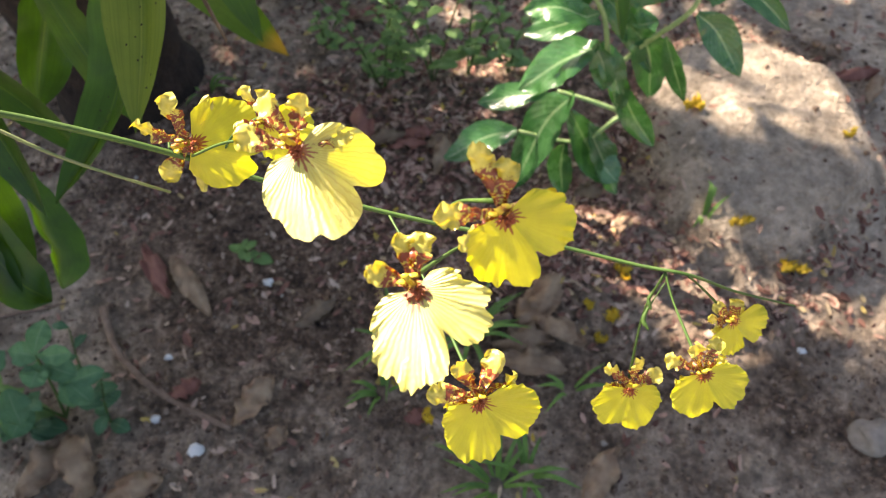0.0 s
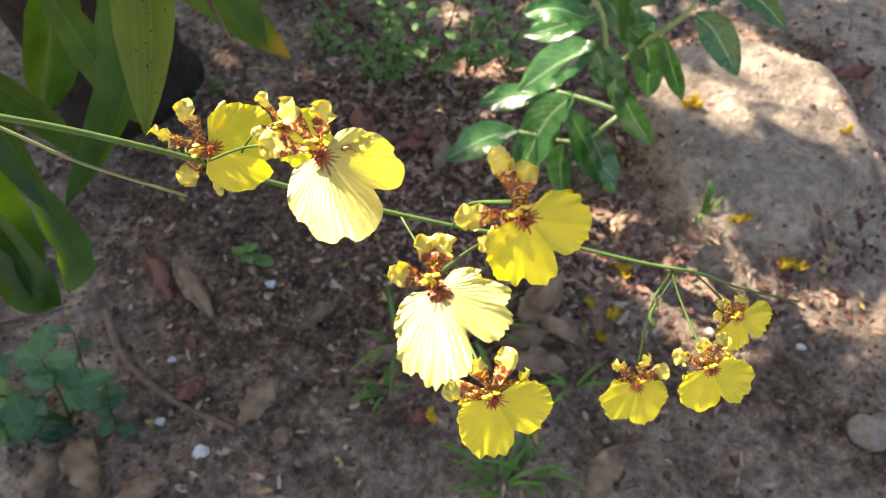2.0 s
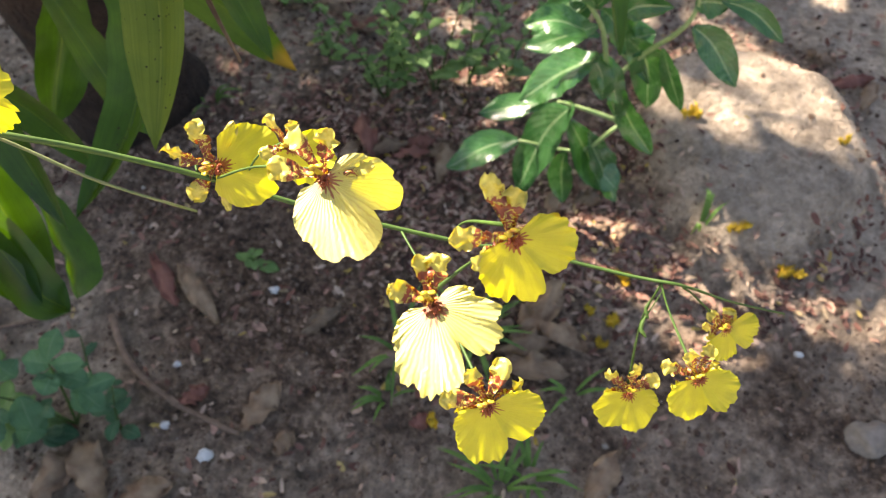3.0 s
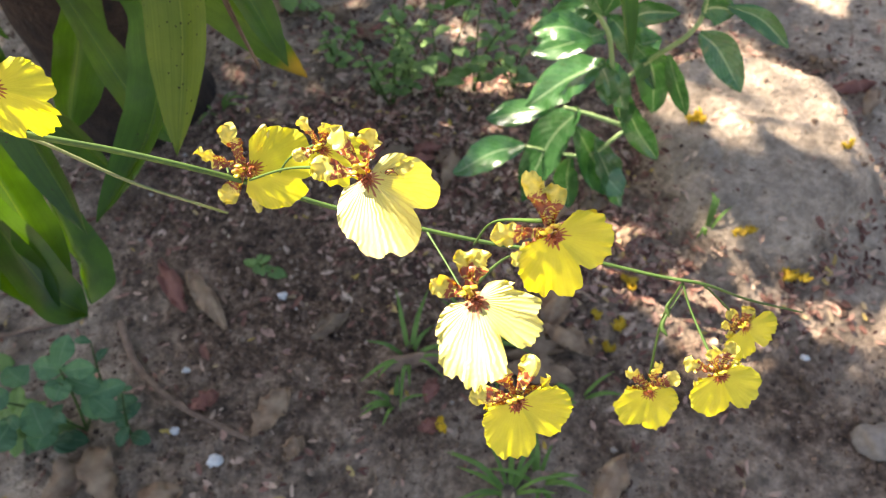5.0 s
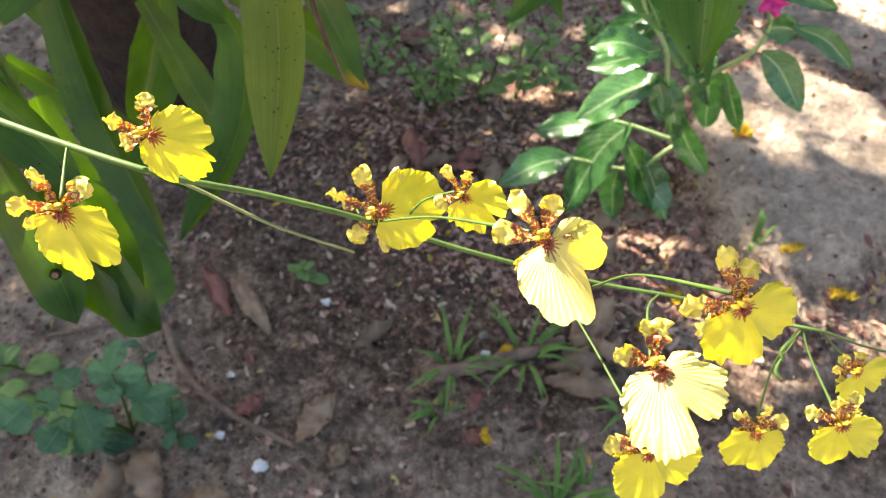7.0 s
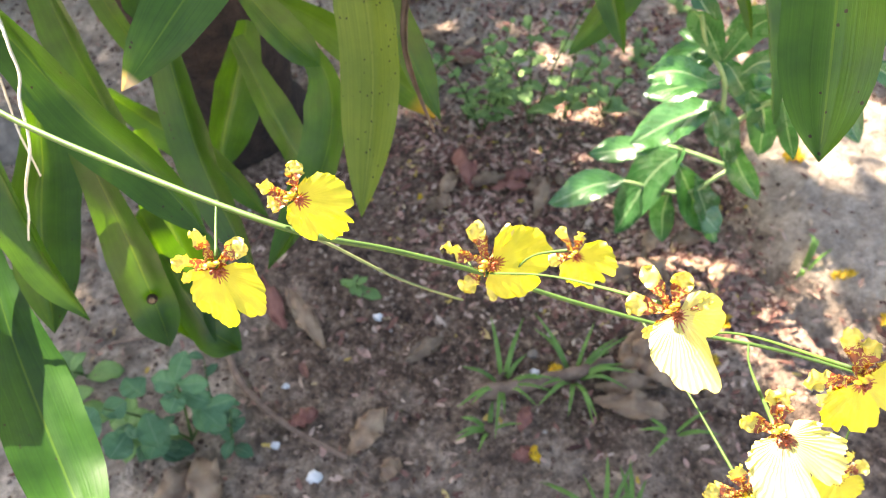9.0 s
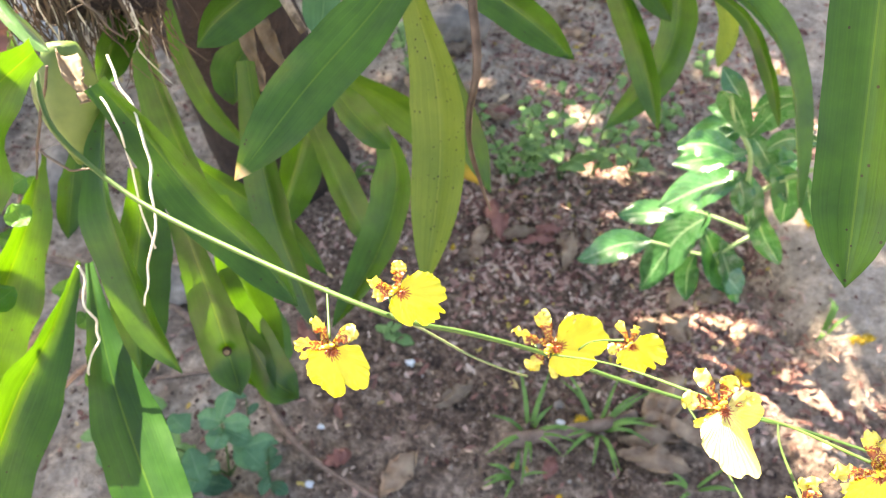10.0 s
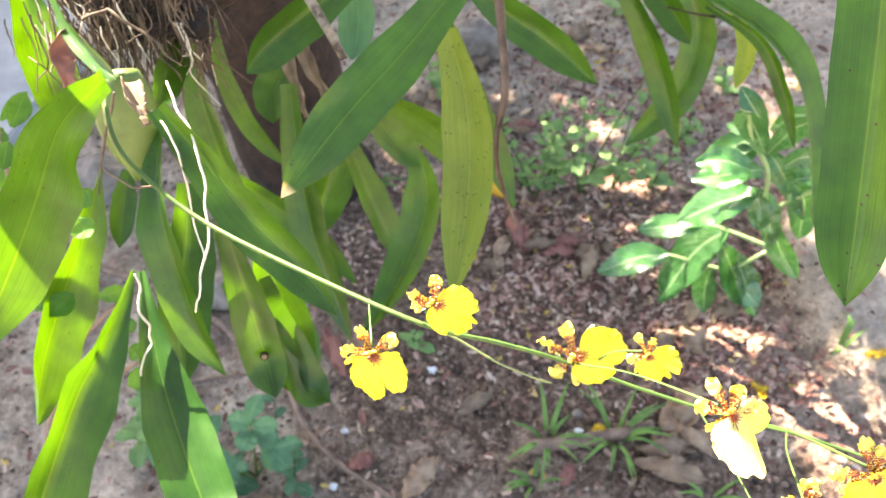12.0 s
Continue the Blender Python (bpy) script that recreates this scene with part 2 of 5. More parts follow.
def soil_material():
    m, n, l, b = mat("soil")
    co = n.new("ShaderNodeTexCoord")
    fine = noise_tex(n, l, 90.0, 8.0, 0.7)
    mid = noise_tex(n, l, 12.0, 6.0)
    clods = noise_tex(n, l, 42.0, 5.0, 0.65)
    grain = math_node(n, l, "ADD", math_node(n, l, "MULTIPLY", fine.outputs[0], 0.55), math_node(n, l, "MULTIPLY", clods.outputs[0], 0.45))
    earth = ramp(n, l, grain, [(0.38, (0.026, 0.014, 0.009)), (0.5, (0.175, 0.11, 0.072)), (0.61, (0.46, 0.325, 0.235))]).outputs[0]
    sand = ramp(n, l, grain, [(0.34, (0.25, 0.195, 0.145)), (0.5, (0.5, 0.41, 0.32)), (0.66, (0.7, 0.59, 0.475))]).outputs[0]
    at = n.new("ShaderNodeAttribute")
    at.attribute_name = "sand"
    edge = math_node(n, l, "ADD", at.outputs["Fac"], math_node(n, l, "MULTIPLY", math_node(n, l, "SUBTRACT", mid.outputs[0], 0.5), 0.9))
    share = ramp(n, l, edge, [(0.2, (0, 0, 0)), (0.85, (1, 1, 1))]).outputs[0]
    col = mixed(n, l, "MIX", share, earth, sand)
    col = mixed(n, l, "MULTIPLY", 0.6, col, ramp(n, l, mid.outputs[0], [(0.35, (0.42, 0.39, 0.36)), (0.66, (1.3, 1.25, 1.2))]).outputs[0])
    l.new(col, b.inputs["Base Color"])
    b.inputs["Roughness"].default_value = 0.95
    vor = node(n, "ShaderNodeTexVoronoi", Scale=160.0)
    l.new(co.outputs["Object"], vor.inputs["Vector"])
    lumps = node(n, "ShaderNodeTexVoronoi", Scale=55.0)
    l.new(co.outputs["Object"], lumps.inputs["Vector"])
    h = math_node(n, l, "ADD", math_node(n, l, "ADD", fine.outputs[0], math_node(n, l, "MULTIPLY", vor.outputs[0], 0.4)), math_node(n, l, "SUBTRACT", clods.outputs[0], math_node(n, l, "MULTIPLY", lumps.outputs[0], 0.6)))
    bump(n, l, b, h, 1.0, 0.009)
    return m


def island_material(name, stops, rough=0.85):
    m, n, l, b = mat(name)
    g = n.new("ShaderNodeNewGeometry")
    col = ramp(n, l, g.outputs["Random Per Island"], stops).outputs[0]
    t = noise_tex(n, l, 200.0, 4.0)
    col = mixed(n, l, "MULTIPLY", 0.6, col, ramp(n, l, t.outputs[0], [(0.3, (0.6, 0.6, 0.6)), (0.7, (1.2, 1.2, 1.2))]).outputs[0])
    l.new(col, b.inputs["Base Color"])
    b.inputs["Roughness"].default_value = rough
    bump(n, l, b, t.outputs[0], 0.5, 0.002)
    return m


SOIL = soil_material()
LITTER = island_material("leaf_litter", [(0.0, (0.07, 0.03, 0.022)), (0.35, (0.27, 0.125, 0.09)), (0.7, (0.5, 0.31, 0.235)), (0.93, (0.64, 0.48, 0.36)), (1.0, (0.55, 0.38, 0.06))])
GRIT = island_material("grit", [(0.0, (0.07, 0.042, 0.028)), (0.6, (0.2, 0.13, 0.09)), (0.985, (0.33, 0.24, 0.175)), (1.0, (0.46, 0.41, 0.35))])


# ---- mesh helpers ----
def thing(name, at, label, category, group="", kind=""):
    """An empty at a thing's base, under which its parts are hung."""
    ob = new(name)
    ob.location = at
    ob.empty_display_size = 0.02
    return tagged(ob, label, category, group, kind)


def part(name, bm, material, parent, label="", smooth=True, thick=0.0):
    """Link a bmesh, in world coordinates, as one mesh object under a thing or a part."""
    data = bpy.data.meshes.new(name)
    bm.to_mesh(data)
    bm.free()
    for p in data.polygons:
        p.use_smooth = smooth
    data.materials.append(material)
    ob = new(name, data)
    if parent:
        ob.parent = parent
        base = parent if parent.parent is None else parent.parent
        if parent.parent is None:
            ob.matrix_parent_inverse = Matrix.Translation(-base.location)
    if thick:
        mod = ob.modifiers.new("thickness", "SOLIDIFY")
        mod.thickness, mod.offset = thick, 0.0
    if label:
        tagged(ob, label)
    return ob


def spline(points, count):
    """Points evenly strung on a smooth curve through the given ones."""
    p = [Vector(q) for q in points]
    p = [2 * p[0] - p[1]] + p + [2 * p[-1] - p[-2]]
    out = []
    for i in range(count + 1):
        s = i / count * (len(p) - 3)
        k = min(int(s), len(p) - 4)
        f = s - k
        a, b, c, d = p[k:k + 4]
        out.append(0.5 * (2 * b + (c - a) * f + (2 * a - 5 * b + 4 * c - d) * f * f + (3 * b - 3 * c + d - a) * f ** 3))
    return out


def tube(bm, points, radii, sides=8, steps=6, rough=0.0):
    """A round, tapered, capped tube along a curve."""
    line = spline(points, steps * (len(points) - 1))
    side = None
    rings = []
    for i, c in enumerate(line):
        t = (line[min(i + 1, len(line) - 1)] - line[max(i - 1, 0)]).normalized()
        if side is None:
            side = t.orthogonal().normalized()
        side = (side - t * side.dot(t)).normalized()
        up = t.cross(side)
        s = i / (len(line) - 1) * (len(radii) - 1)
        k = min(int(s), len(radii) - 2)
        r = radii[k] * (1 - s + k) + radii[k + 1] * (s - k)
        ring = []
        for j in range(sides):
            a = 2 * math.pi * j / sides
            d = side * math.cos(a) + up * math.sin(a)
            q = c + d * r
            if rough:
                q += d * r * rough * noise.noise(q * (0.8 / max(r, 0.002)))
            ring.append(bm.verts.new(q))
        rings.append(ring)
    for a, b in zip(rings, rings[1:]):
        for j in range(sides):
            bm.faces.new((a[j], a[(j + 1) % sides], b[(j + 1) % sides], b[j]))
    bm.faces.new(rings[0][::-1])
    bm.faces.new(rings[-1])
    return bm


def ribbon(points, normal, width, profile, fold=0.12, wave=0.0, across=8, along=26, seed=0, twist=0.0):
    """A leaf blade: a folded strip along a curve, its width following profile(v), with u, v as UV."""
    bm = bmesh.new()
    layer = bm.loops.layers.uv.new("UVMap")
    line = spline(points, along)
    rows = []
    for i, c in enumerate(line):
        v = i / along
        t = (line[min(i + 1, along)] - line[max(i - 1, 0)]).normalized()
        n = Vector(normal)
        n = (n - t * n.dot(t)).normalized()
        n = Matrix.Rotation(twist * (v - 0.5), 3, t) @ n
        s = t.cross(n)
        w = max(width * profile(v), width * 0.012) / 2
        row = []
        for j in range(across + 1):
            u = j / across * 2 - 1
            ripple = wave * width * abs(u) * (noise.noise(Vector((v * 7 + seed * 3.1, u * 1.2, seed))) + (0.5 * noise.noise(Vector((v * 19 + seed, u * 2, seed + 9.0))) if wave > 0.5 else 0.0))
            q = c + s * u * w * (1 + 0.04 * noise.noise(Vector((v * 9, u, seed + 5.0)))) - n * (fold * w * (1 - abs(u) ** 1.2) - ripple)
            row.append((bm.verts.new(q), (u / 2 + 0.5, v)))
        rows.append(row)
    for a, b in zip(rows, rows[1:]):
        for j in range(across):
            quad = (a[j], a[j + 1], b[j + 1], b[j])
            f = bm.faces.new([q[0] for q in quad])
            for loop, q in zip(f.loops, quad):
                loop[layer].uv = q[1]
    return bm


def lumpy(bm, at, radius, squash=(1, 1, 1), rough=0.25, detail=2, seed=0.0):
    """A rounded, uneven lump."""
    made = bmesh.ops.create_icosphere(bm, subdivisions=detail, radius=1.0)["verts"]
    for v in made:
        k = 1 + rough * noise.noise(v.co * 1.7 + Vector((seed, seed * 0.7, 3.0)))
        v.co = Vector(at) + Vector((v.co.x * squash[0], v.co.y * squash[1], v.co.z * squash[2])) * radius * k
    return bm


# ---- ground ----
def dome(x, y):
    """A low, flat-topped hump of packed sand with a steep rim, 0 to 1."""
    d = ((x - 0.545) / 0.185) ** 2 + ((y - 0.965) / 0.225) ** 2 + 0.25 * noise.noise(Vector((x * 7, y * 7, 5)))
    return (1.12 - 0.12 * d) / (1 + math.exp(min(40.0, (d - 1) * 6.5))) if d < 8 else 0.0


def ground_height(x, y):
    mound = 0.075 * dome(x, y)
    near = max(0.0, 1.0 - max(abs(x) - 2.5, abs(y - 1) - 2.5, 0.0) / 3)
    rough = 0.010 * noise.noise(Vector((x * 4, y * 4, 1))) + 0.006 * noise.noise(Vector((x * 13, y * 13, 2))) + 0.008 * noise.noise(Vector((x * 37, y * 37, 3)))
    return mound + rough * near


def sandiness(x, y):
    x, y = max(-4.0, min(4.0, x)), max(-3.0, min(5.0, y))
    right = 1 / (1 + math.exp(-(x - 0.47 - 0.35 * noise.noise(Vector((x * 2.2, y * 2.2, 7)))) / 0.07)) * (0.6 + 0.4 / (1 + math.exp(-(y - 0.74) / 0.05)))
    left = 1 / (1 + math.exp((x + 0.55) / 0.07))
    far = 1 / (1 + math.exp(-(y - 1.19 - 0.15 * noise.noise(Vector((x * 3, y * 3, 6)))) / 0.09))
    front = 0.62 / (1 + math.exp((y - 0.5) / 0.09)) + 0.5 / (1 + math.exp((y + 0.3) / 0.12))
    corner = 0.72 / (1 + math.exp((x + 0.36) / 0.05)) / (1 + math.exp((y - 0.75) / 0.08))
    away = 1 / (1 + math.exp((x + 1.9) / 0.2))
    return min(1.0, max(right, 0.7 * left, corner, 0.85 * far, front, 0.9 * away, min(1.0, 1.3 * dome(x, y))))


def lines(start, stop, fine, far):
    c = list(np.arange(start, stop + fine / 2, fine))
    step, lo, hi = fine, start, stop
    while hi < far:
        step *= 1.35
        lo, hi = lo - step, hi + step
        c = [lo] + c + [hi]
    return c


def build_ground():
    xs, ys = lines(-1.7, 1.5, 0.0125, 120), lines(0.1, 2.5, 0.0125, 120)
    verts = [(x, y, ground_height(x, y)) for y in ys for x in xs]
    w = len(xs)
    faces = [(j * w + i, j * w + i + 1, (j + 1) * w + i + 1, (j + 1) * w + i) for j in range(len(ys) - 1) for i in range(w - 1)]
    data = bpy.data.meshes.new("ground")
    data.from_pydata(verts, [], faces)
    at = data.attributes.new("sand", "FLOAT", "POINT")
    at.data.foreach_set("value", [sandiness(v[0], v[1]) for v in verts])
    for p in data.polygons:
        p.use_smooth = True
    data.materials.append(SOIL)
    return tagged(new("ground", data), "brown garden soil running into pale grey sand", "ground", kind="structure")


build_ground()


def scatter(name, count, shape, material, label, category, seed, keep):
    """Countless small bits strewn over the ground, in one mesh."""
    rng = random.Random(seed)
    verts, faces = [], []
    made = 0
    while made < count:
        x, y = rng.uniform(-1.3, 1.1), rng.uniform(0.15, 2.1)
        if rng.random() > keep(x, y):
            continue
        made += 1
        v, f = shape(rng)
        m = Matrix.Translation((x, y, ground_height(x, y))) @ Euler((rng.gauss(0, 0.3), rng.gauss(0, 0.3), rng.uniform(0, 6.3))).to_matrix().to_4x4()
        k = len(verts)
        verts += [tuple(m @ Vector(q)) for q in v]
        faces += [tuple(k + i for i in g) for g in f]
    data = bpy.data.meshes.new(name)
    data.from_pydata(verts, [], faces)
    data.materials.append(material)
    return tagged(new(name, data), label, category, kind="stuff")


def chip(rng):
    """A small dry leaflet, cupped, with a raised far side."""
    a = rng.uniform(0.0045, 0.0115) * (1.6 if rng.random() < 0.06 else 1)
    b, c = a * rng.uniform(0.25, 0.42), rng.uniform(-0.2, 0.45) * a
    z = 0.002
    top = [(-a, 0, z), (-a * 0.4, b, z + c * 0.5), (a * 0.4, b, z + c * 0.5), (a, 0, z + c * 0.3), (a * 0.4, -b, z + c * 0.5), (-a * 0.4, -b, z + c * 0.5), (0, 0, z - 0.1 * c)]
    low = [(x, y, q - 0.0007) for x, y, q in top[:6]]
    f = [(i, (i + 1) % 6, 6) for i in range(6)] + [(i, 7 + i, 7 + (i + 1) % 6, (i + 1) % 6) for i in range(6)]
    return top + low, f


def crumb(rng):
    """A grain or small clod."""
    r = 0.0016 + rng.random() ** 4 * 0.0045
    p = [(1, 0, 0), (0, 1, 0), (-1, 0, 0), (0, -1, 0), (0, 0, 0.9), (0, 0, -0.9), (0.62, 0.62, 0.4), (-0.62, 0.6, 0.4), (-0.6, -0.62, 0.4), (0.6, -0.6, 0.4)]
    v = [(x * r * rng.uniform(0.7, 1.25), y * r * rng.uniform(0.7, 1.25), (z + 0.35) * r) for x, y, z in p]
    f = [(0, 6, 9), (6, 0, 1), (1, 7, 6), (7, 1, 2), (2, 8, 7), (8, 2, 3), (3, 9, 8), (9, 3, 0), (6, 7, 4), (7, 8, 4), (8, 9, 4), (9, 6, 4), (1, 0, 5), (2, 1, 5), (3, 2, 5), (0, 3, 5)]
    return v, f


def litter_density(x, y):
    band = math.exp(-((x - 0.1) / 0.42) ** 2 - ((y - 0.98) / 0.23) ** 2) + 0.8 * math.exp(-((x - 0.4) / 0.25) ** 2 - ((y - 0.78) / 0.14) ** 2) + 0.45 * math.exp(-((x - 0.1) / 0.4) ** 2 - ((y - 1.5) / 0.25) ** 2)
    patchy = 0.6 + 0.9 * noise.noise(Vector((x * 6, y * 6, 9)))
    return max(0.03, min(1, band) * max(0.1, patchy)) * (1 - 0.97 * min(1.0, 1.2 * dome(x, y))) * (0.12 if x > 0.46 and y < 0.6 else 1)


scatter("leaf_litter", 11000, chip, LITTER, "small dry reddish-brown leaflets strewn over the soil", "leaf litter", 3, litter_density)
scatter("soil_crumbs", 20000, crumb, GRIT, "loose soil crumbs and grit on the ground", "soil", 4, lambda x, y: 0.015 + 0.985 * (1 - sandiness(x, y)) * max(0, 0.7 + noise.noise(Vector((x * 5, y * 5, 4)))))


def build_slab():
    bm = bmesh.new()
    bmesh.ops.create_cube(bm, size=1.0)
    for v in bm.verts:
        v.co = Vector((-2.0 + v.co.x * 1.5, 1.75 + v.co.y * 1.9, 0.01 + v.co.z * 0.09))
    bmesh.ops.bevel(bm, geom=bm.edges[:], offset=0.01, segments=2, affect="EDGES")
    tagged(part("concrete_slab", bm, CONCRETE, None, smooth=False), "grey concrete slab at the edge of the bed", "slab", kind="structure")


build_slab()


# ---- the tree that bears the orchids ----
# the crown is out of view; its gaps are cut to place the sun patches
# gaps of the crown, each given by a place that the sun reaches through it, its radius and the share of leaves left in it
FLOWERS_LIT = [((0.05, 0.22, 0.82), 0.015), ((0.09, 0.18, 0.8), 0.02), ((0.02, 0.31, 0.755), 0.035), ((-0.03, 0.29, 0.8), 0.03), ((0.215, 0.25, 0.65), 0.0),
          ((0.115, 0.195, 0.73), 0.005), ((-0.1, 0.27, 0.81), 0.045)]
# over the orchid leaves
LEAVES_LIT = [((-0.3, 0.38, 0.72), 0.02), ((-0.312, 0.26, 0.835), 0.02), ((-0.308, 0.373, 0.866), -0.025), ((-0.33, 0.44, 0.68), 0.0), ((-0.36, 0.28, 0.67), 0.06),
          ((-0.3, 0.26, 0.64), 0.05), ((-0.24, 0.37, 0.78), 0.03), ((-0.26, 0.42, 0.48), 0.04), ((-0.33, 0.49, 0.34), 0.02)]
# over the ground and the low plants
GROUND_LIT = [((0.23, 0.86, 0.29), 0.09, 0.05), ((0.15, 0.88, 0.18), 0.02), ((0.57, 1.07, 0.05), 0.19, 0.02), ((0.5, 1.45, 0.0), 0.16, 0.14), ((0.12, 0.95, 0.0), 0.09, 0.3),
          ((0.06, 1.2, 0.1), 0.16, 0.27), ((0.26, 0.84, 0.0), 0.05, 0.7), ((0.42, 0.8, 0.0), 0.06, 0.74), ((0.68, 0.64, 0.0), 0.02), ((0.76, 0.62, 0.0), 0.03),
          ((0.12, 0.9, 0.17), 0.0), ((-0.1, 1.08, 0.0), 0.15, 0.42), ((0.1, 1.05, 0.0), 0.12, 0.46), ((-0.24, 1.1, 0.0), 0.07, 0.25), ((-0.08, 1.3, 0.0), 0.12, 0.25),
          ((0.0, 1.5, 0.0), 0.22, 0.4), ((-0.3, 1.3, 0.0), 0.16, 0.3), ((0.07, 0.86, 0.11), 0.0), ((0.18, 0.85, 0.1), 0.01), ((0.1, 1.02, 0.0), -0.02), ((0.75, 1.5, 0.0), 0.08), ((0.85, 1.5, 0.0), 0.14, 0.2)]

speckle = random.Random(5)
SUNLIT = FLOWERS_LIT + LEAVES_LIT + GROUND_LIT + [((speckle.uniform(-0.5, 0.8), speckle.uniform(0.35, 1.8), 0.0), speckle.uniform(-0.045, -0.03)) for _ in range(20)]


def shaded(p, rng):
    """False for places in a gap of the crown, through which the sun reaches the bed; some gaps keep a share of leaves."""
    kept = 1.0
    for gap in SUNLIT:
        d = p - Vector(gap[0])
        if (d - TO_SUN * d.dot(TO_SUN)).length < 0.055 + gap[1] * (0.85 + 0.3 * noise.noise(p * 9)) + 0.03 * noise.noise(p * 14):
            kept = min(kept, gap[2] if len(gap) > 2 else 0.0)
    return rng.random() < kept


def build_tree():
    tree = thing("tree", (-0.55, 1.10, 0), "dark rough-barked garden tree with a dense unseen crown", "tree")
    bm = bmesh.new()
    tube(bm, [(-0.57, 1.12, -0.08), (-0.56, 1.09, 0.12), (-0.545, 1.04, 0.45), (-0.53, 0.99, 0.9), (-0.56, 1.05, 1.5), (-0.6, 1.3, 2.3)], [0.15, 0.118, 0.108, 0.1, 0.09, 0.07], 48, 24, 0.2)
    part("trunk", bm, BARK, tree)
    for pts, radii in (([(-0.2, 0.9, 1.42), (-0.27, 0.68, 1.2), (-0.335, 0.56, 1.0), (-0.355, 0.535, 0.86), (-0.36, 0.53, 0.80)], [0.035, 0.032, 0.032, 0.035, 0.02]),
                       ([(-0.55, 1.04, 1.35), (-0.2, 0.9, 1.42), (0.3, 0.72, 1.32), (0.75, 0.55, 1.4)], [0.05, 0.04, 0.03, 0.02]),
                       ([(-0.58, 1.2, 1.9), (-0.1, 1.9, 2.4), (0.5, 2.6, 2.8)], [0.07, 0.05, 0.02]),
                       ([(-0.58, 1.2, 1.9), (-1.0, 2.5, 2.5), (-1.6, 3.6, 2.9)], [0.07, 0.05, 0.03]),
                       # unseen limb added to carry the sprays that soften the sun
                       ([(-1.6, 3.6, 2.9), (-2.3, 3.95, 3.7), (-3.05, 4.25, 5.0)], [0.03, 0.024, 0.01])):
        part("limb", tube(bmesh.new(), pts, radii, 12, 8, 0.15), BARK, tree)
    rng = random.Random(21)
    verts, faces, uvs = [], [], []

    def crown_leaf(p, a):
        m = Matrix.Translation(p) @ Euler((rng.gauss(0, 0.5), rng.gauss(0, 0.5), rng.uniform(0, 6.3))).to_matrix().to_4x4()
        k = len(verts)
        for q in ((-a, 0, 0), (-a * 0.2, a * 0.45, a * 0.12), (a * 0.4, a * 0.36, a * 0.08), (a, 0, -a * 0.15), (a * 0.4, -a * 0.36, a * 0.08), (-a * 0.2, -a * 0.45, a * 0.12)):
            verts.append(tuple(m @ Vector(q)))
        faces.extend([(k, k + 1, k + 2, k + 3), (k, k + 3, k + 4, k + 5)])
        for q in ((0.5, 0), (1, 0.4), (0.9, 0.7), (0.5, 1), (0.5, 0), (0.5, 1), (0.1, 0.7), (0, 0.4)):
            uvs.extend(q)

    made = 0
    while made < 15000:
        p = Vector((rng.uniform(-4.1, 0.6), rng.uniform(0.8, 4.8), rng.uniform(1.7, 3.2)))
        p.z += 0.25 * noise.noise(p * 0.9)
        out = Vector(((p.x + 1.75) / 2.15, (p.y - 2.8) / 1.9, (p.z - 2.1) / 0.95)).length
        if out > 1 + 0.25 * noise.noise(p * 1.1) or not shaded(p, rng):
            continue
        made += 1
        crown_leaf(p, rng.uniform(0.06, 0.1))
    # small leaves added high up, out of view, to soften the sun on the hump
    for _ in range(1000):
        p = Vector((-3.05, 4.25, 5.0)) + Vector((rng.gauss(0, 0.3), rng.gauss(0, 0.3), rng.gauss(0, 0.3)))
        crown_leaf(p, rng.uniform(0.022, 0.036))
    data = bpy.data.meshes.new("crown")
    data.from_pydata(verts, [], faces)
    data.uv_layers.new(name="UVMap").data.foreach_set("uv", uvs)
    data.materials.append(CROWN)
    crown = new("crown", data)
    crown.parent = tree
    crown.matrix_parent_inverse = Matrix.Translation(-tree.location)
    tagged(crown, "unseen green leaves with gaps cut for the sun")


build_tree()


# ---- orchid ----
def strap_profile(base, shoulder=0.66):
    def width(v):
        grow = base + (1 - base) * min(1.0, v / 0.42) ** 1.2
        fall = 1.0 if v < shoulder else max(0.0, 1 - ((v - shoulder) / (1 - shoulder)) ** 2.3)
        return grow * fall
    return width


leaf_count = [0]


def strap_leaf(parent, points, width, normal, material, base=0.45, spot=False, fold=0.6, shoulder=0.66):
    """One long strap-shaped orchid leaf."""
    leaf_count[0] += 1
    k = leaf_count[0]
    bm = ribbon(points, normal, width, strap_profile(base, shoulder), fold=fold, wave=0.10, seed=k, twist=0.25 * math.sin(k * 2.3))
    label = {LEAF_PALE.name: "yellowing leaf speckled with dark dots", LEAF_TIP.name: "green leaf with a yellow tip", LEAF_WHITE_TIP.name: "green leaf with a white tip", LEAF_TEAL.name: "bluish-green leaf"}.get(material.name, "")
    leaf = part("leaf", bm, material, parent, label)
    if spot:
        c, d = spline(points, 20)[13], Vector(normal).normalized()
        turn = Matrix.Translation(c - d * 0.006) @ d.to_track_quat("Z", "Y").to_matrix().to_4x4()
        for name, radius, depth, material in (("leaf_scar", 0.0042, 0.003, BARK), ("leaf_scar", 0.0026, 0.0042, SHEATH)):
            ring = bmesh.new()
            bmesh.ops.create_cone(ring, cap_ends=True, segments=16, radius1=radius, radius2=radius * 0.9, depth=depth, matrix=turn)
            part(name, ring, material, leaf, "round brown scar", smooth=False)
    return leaf


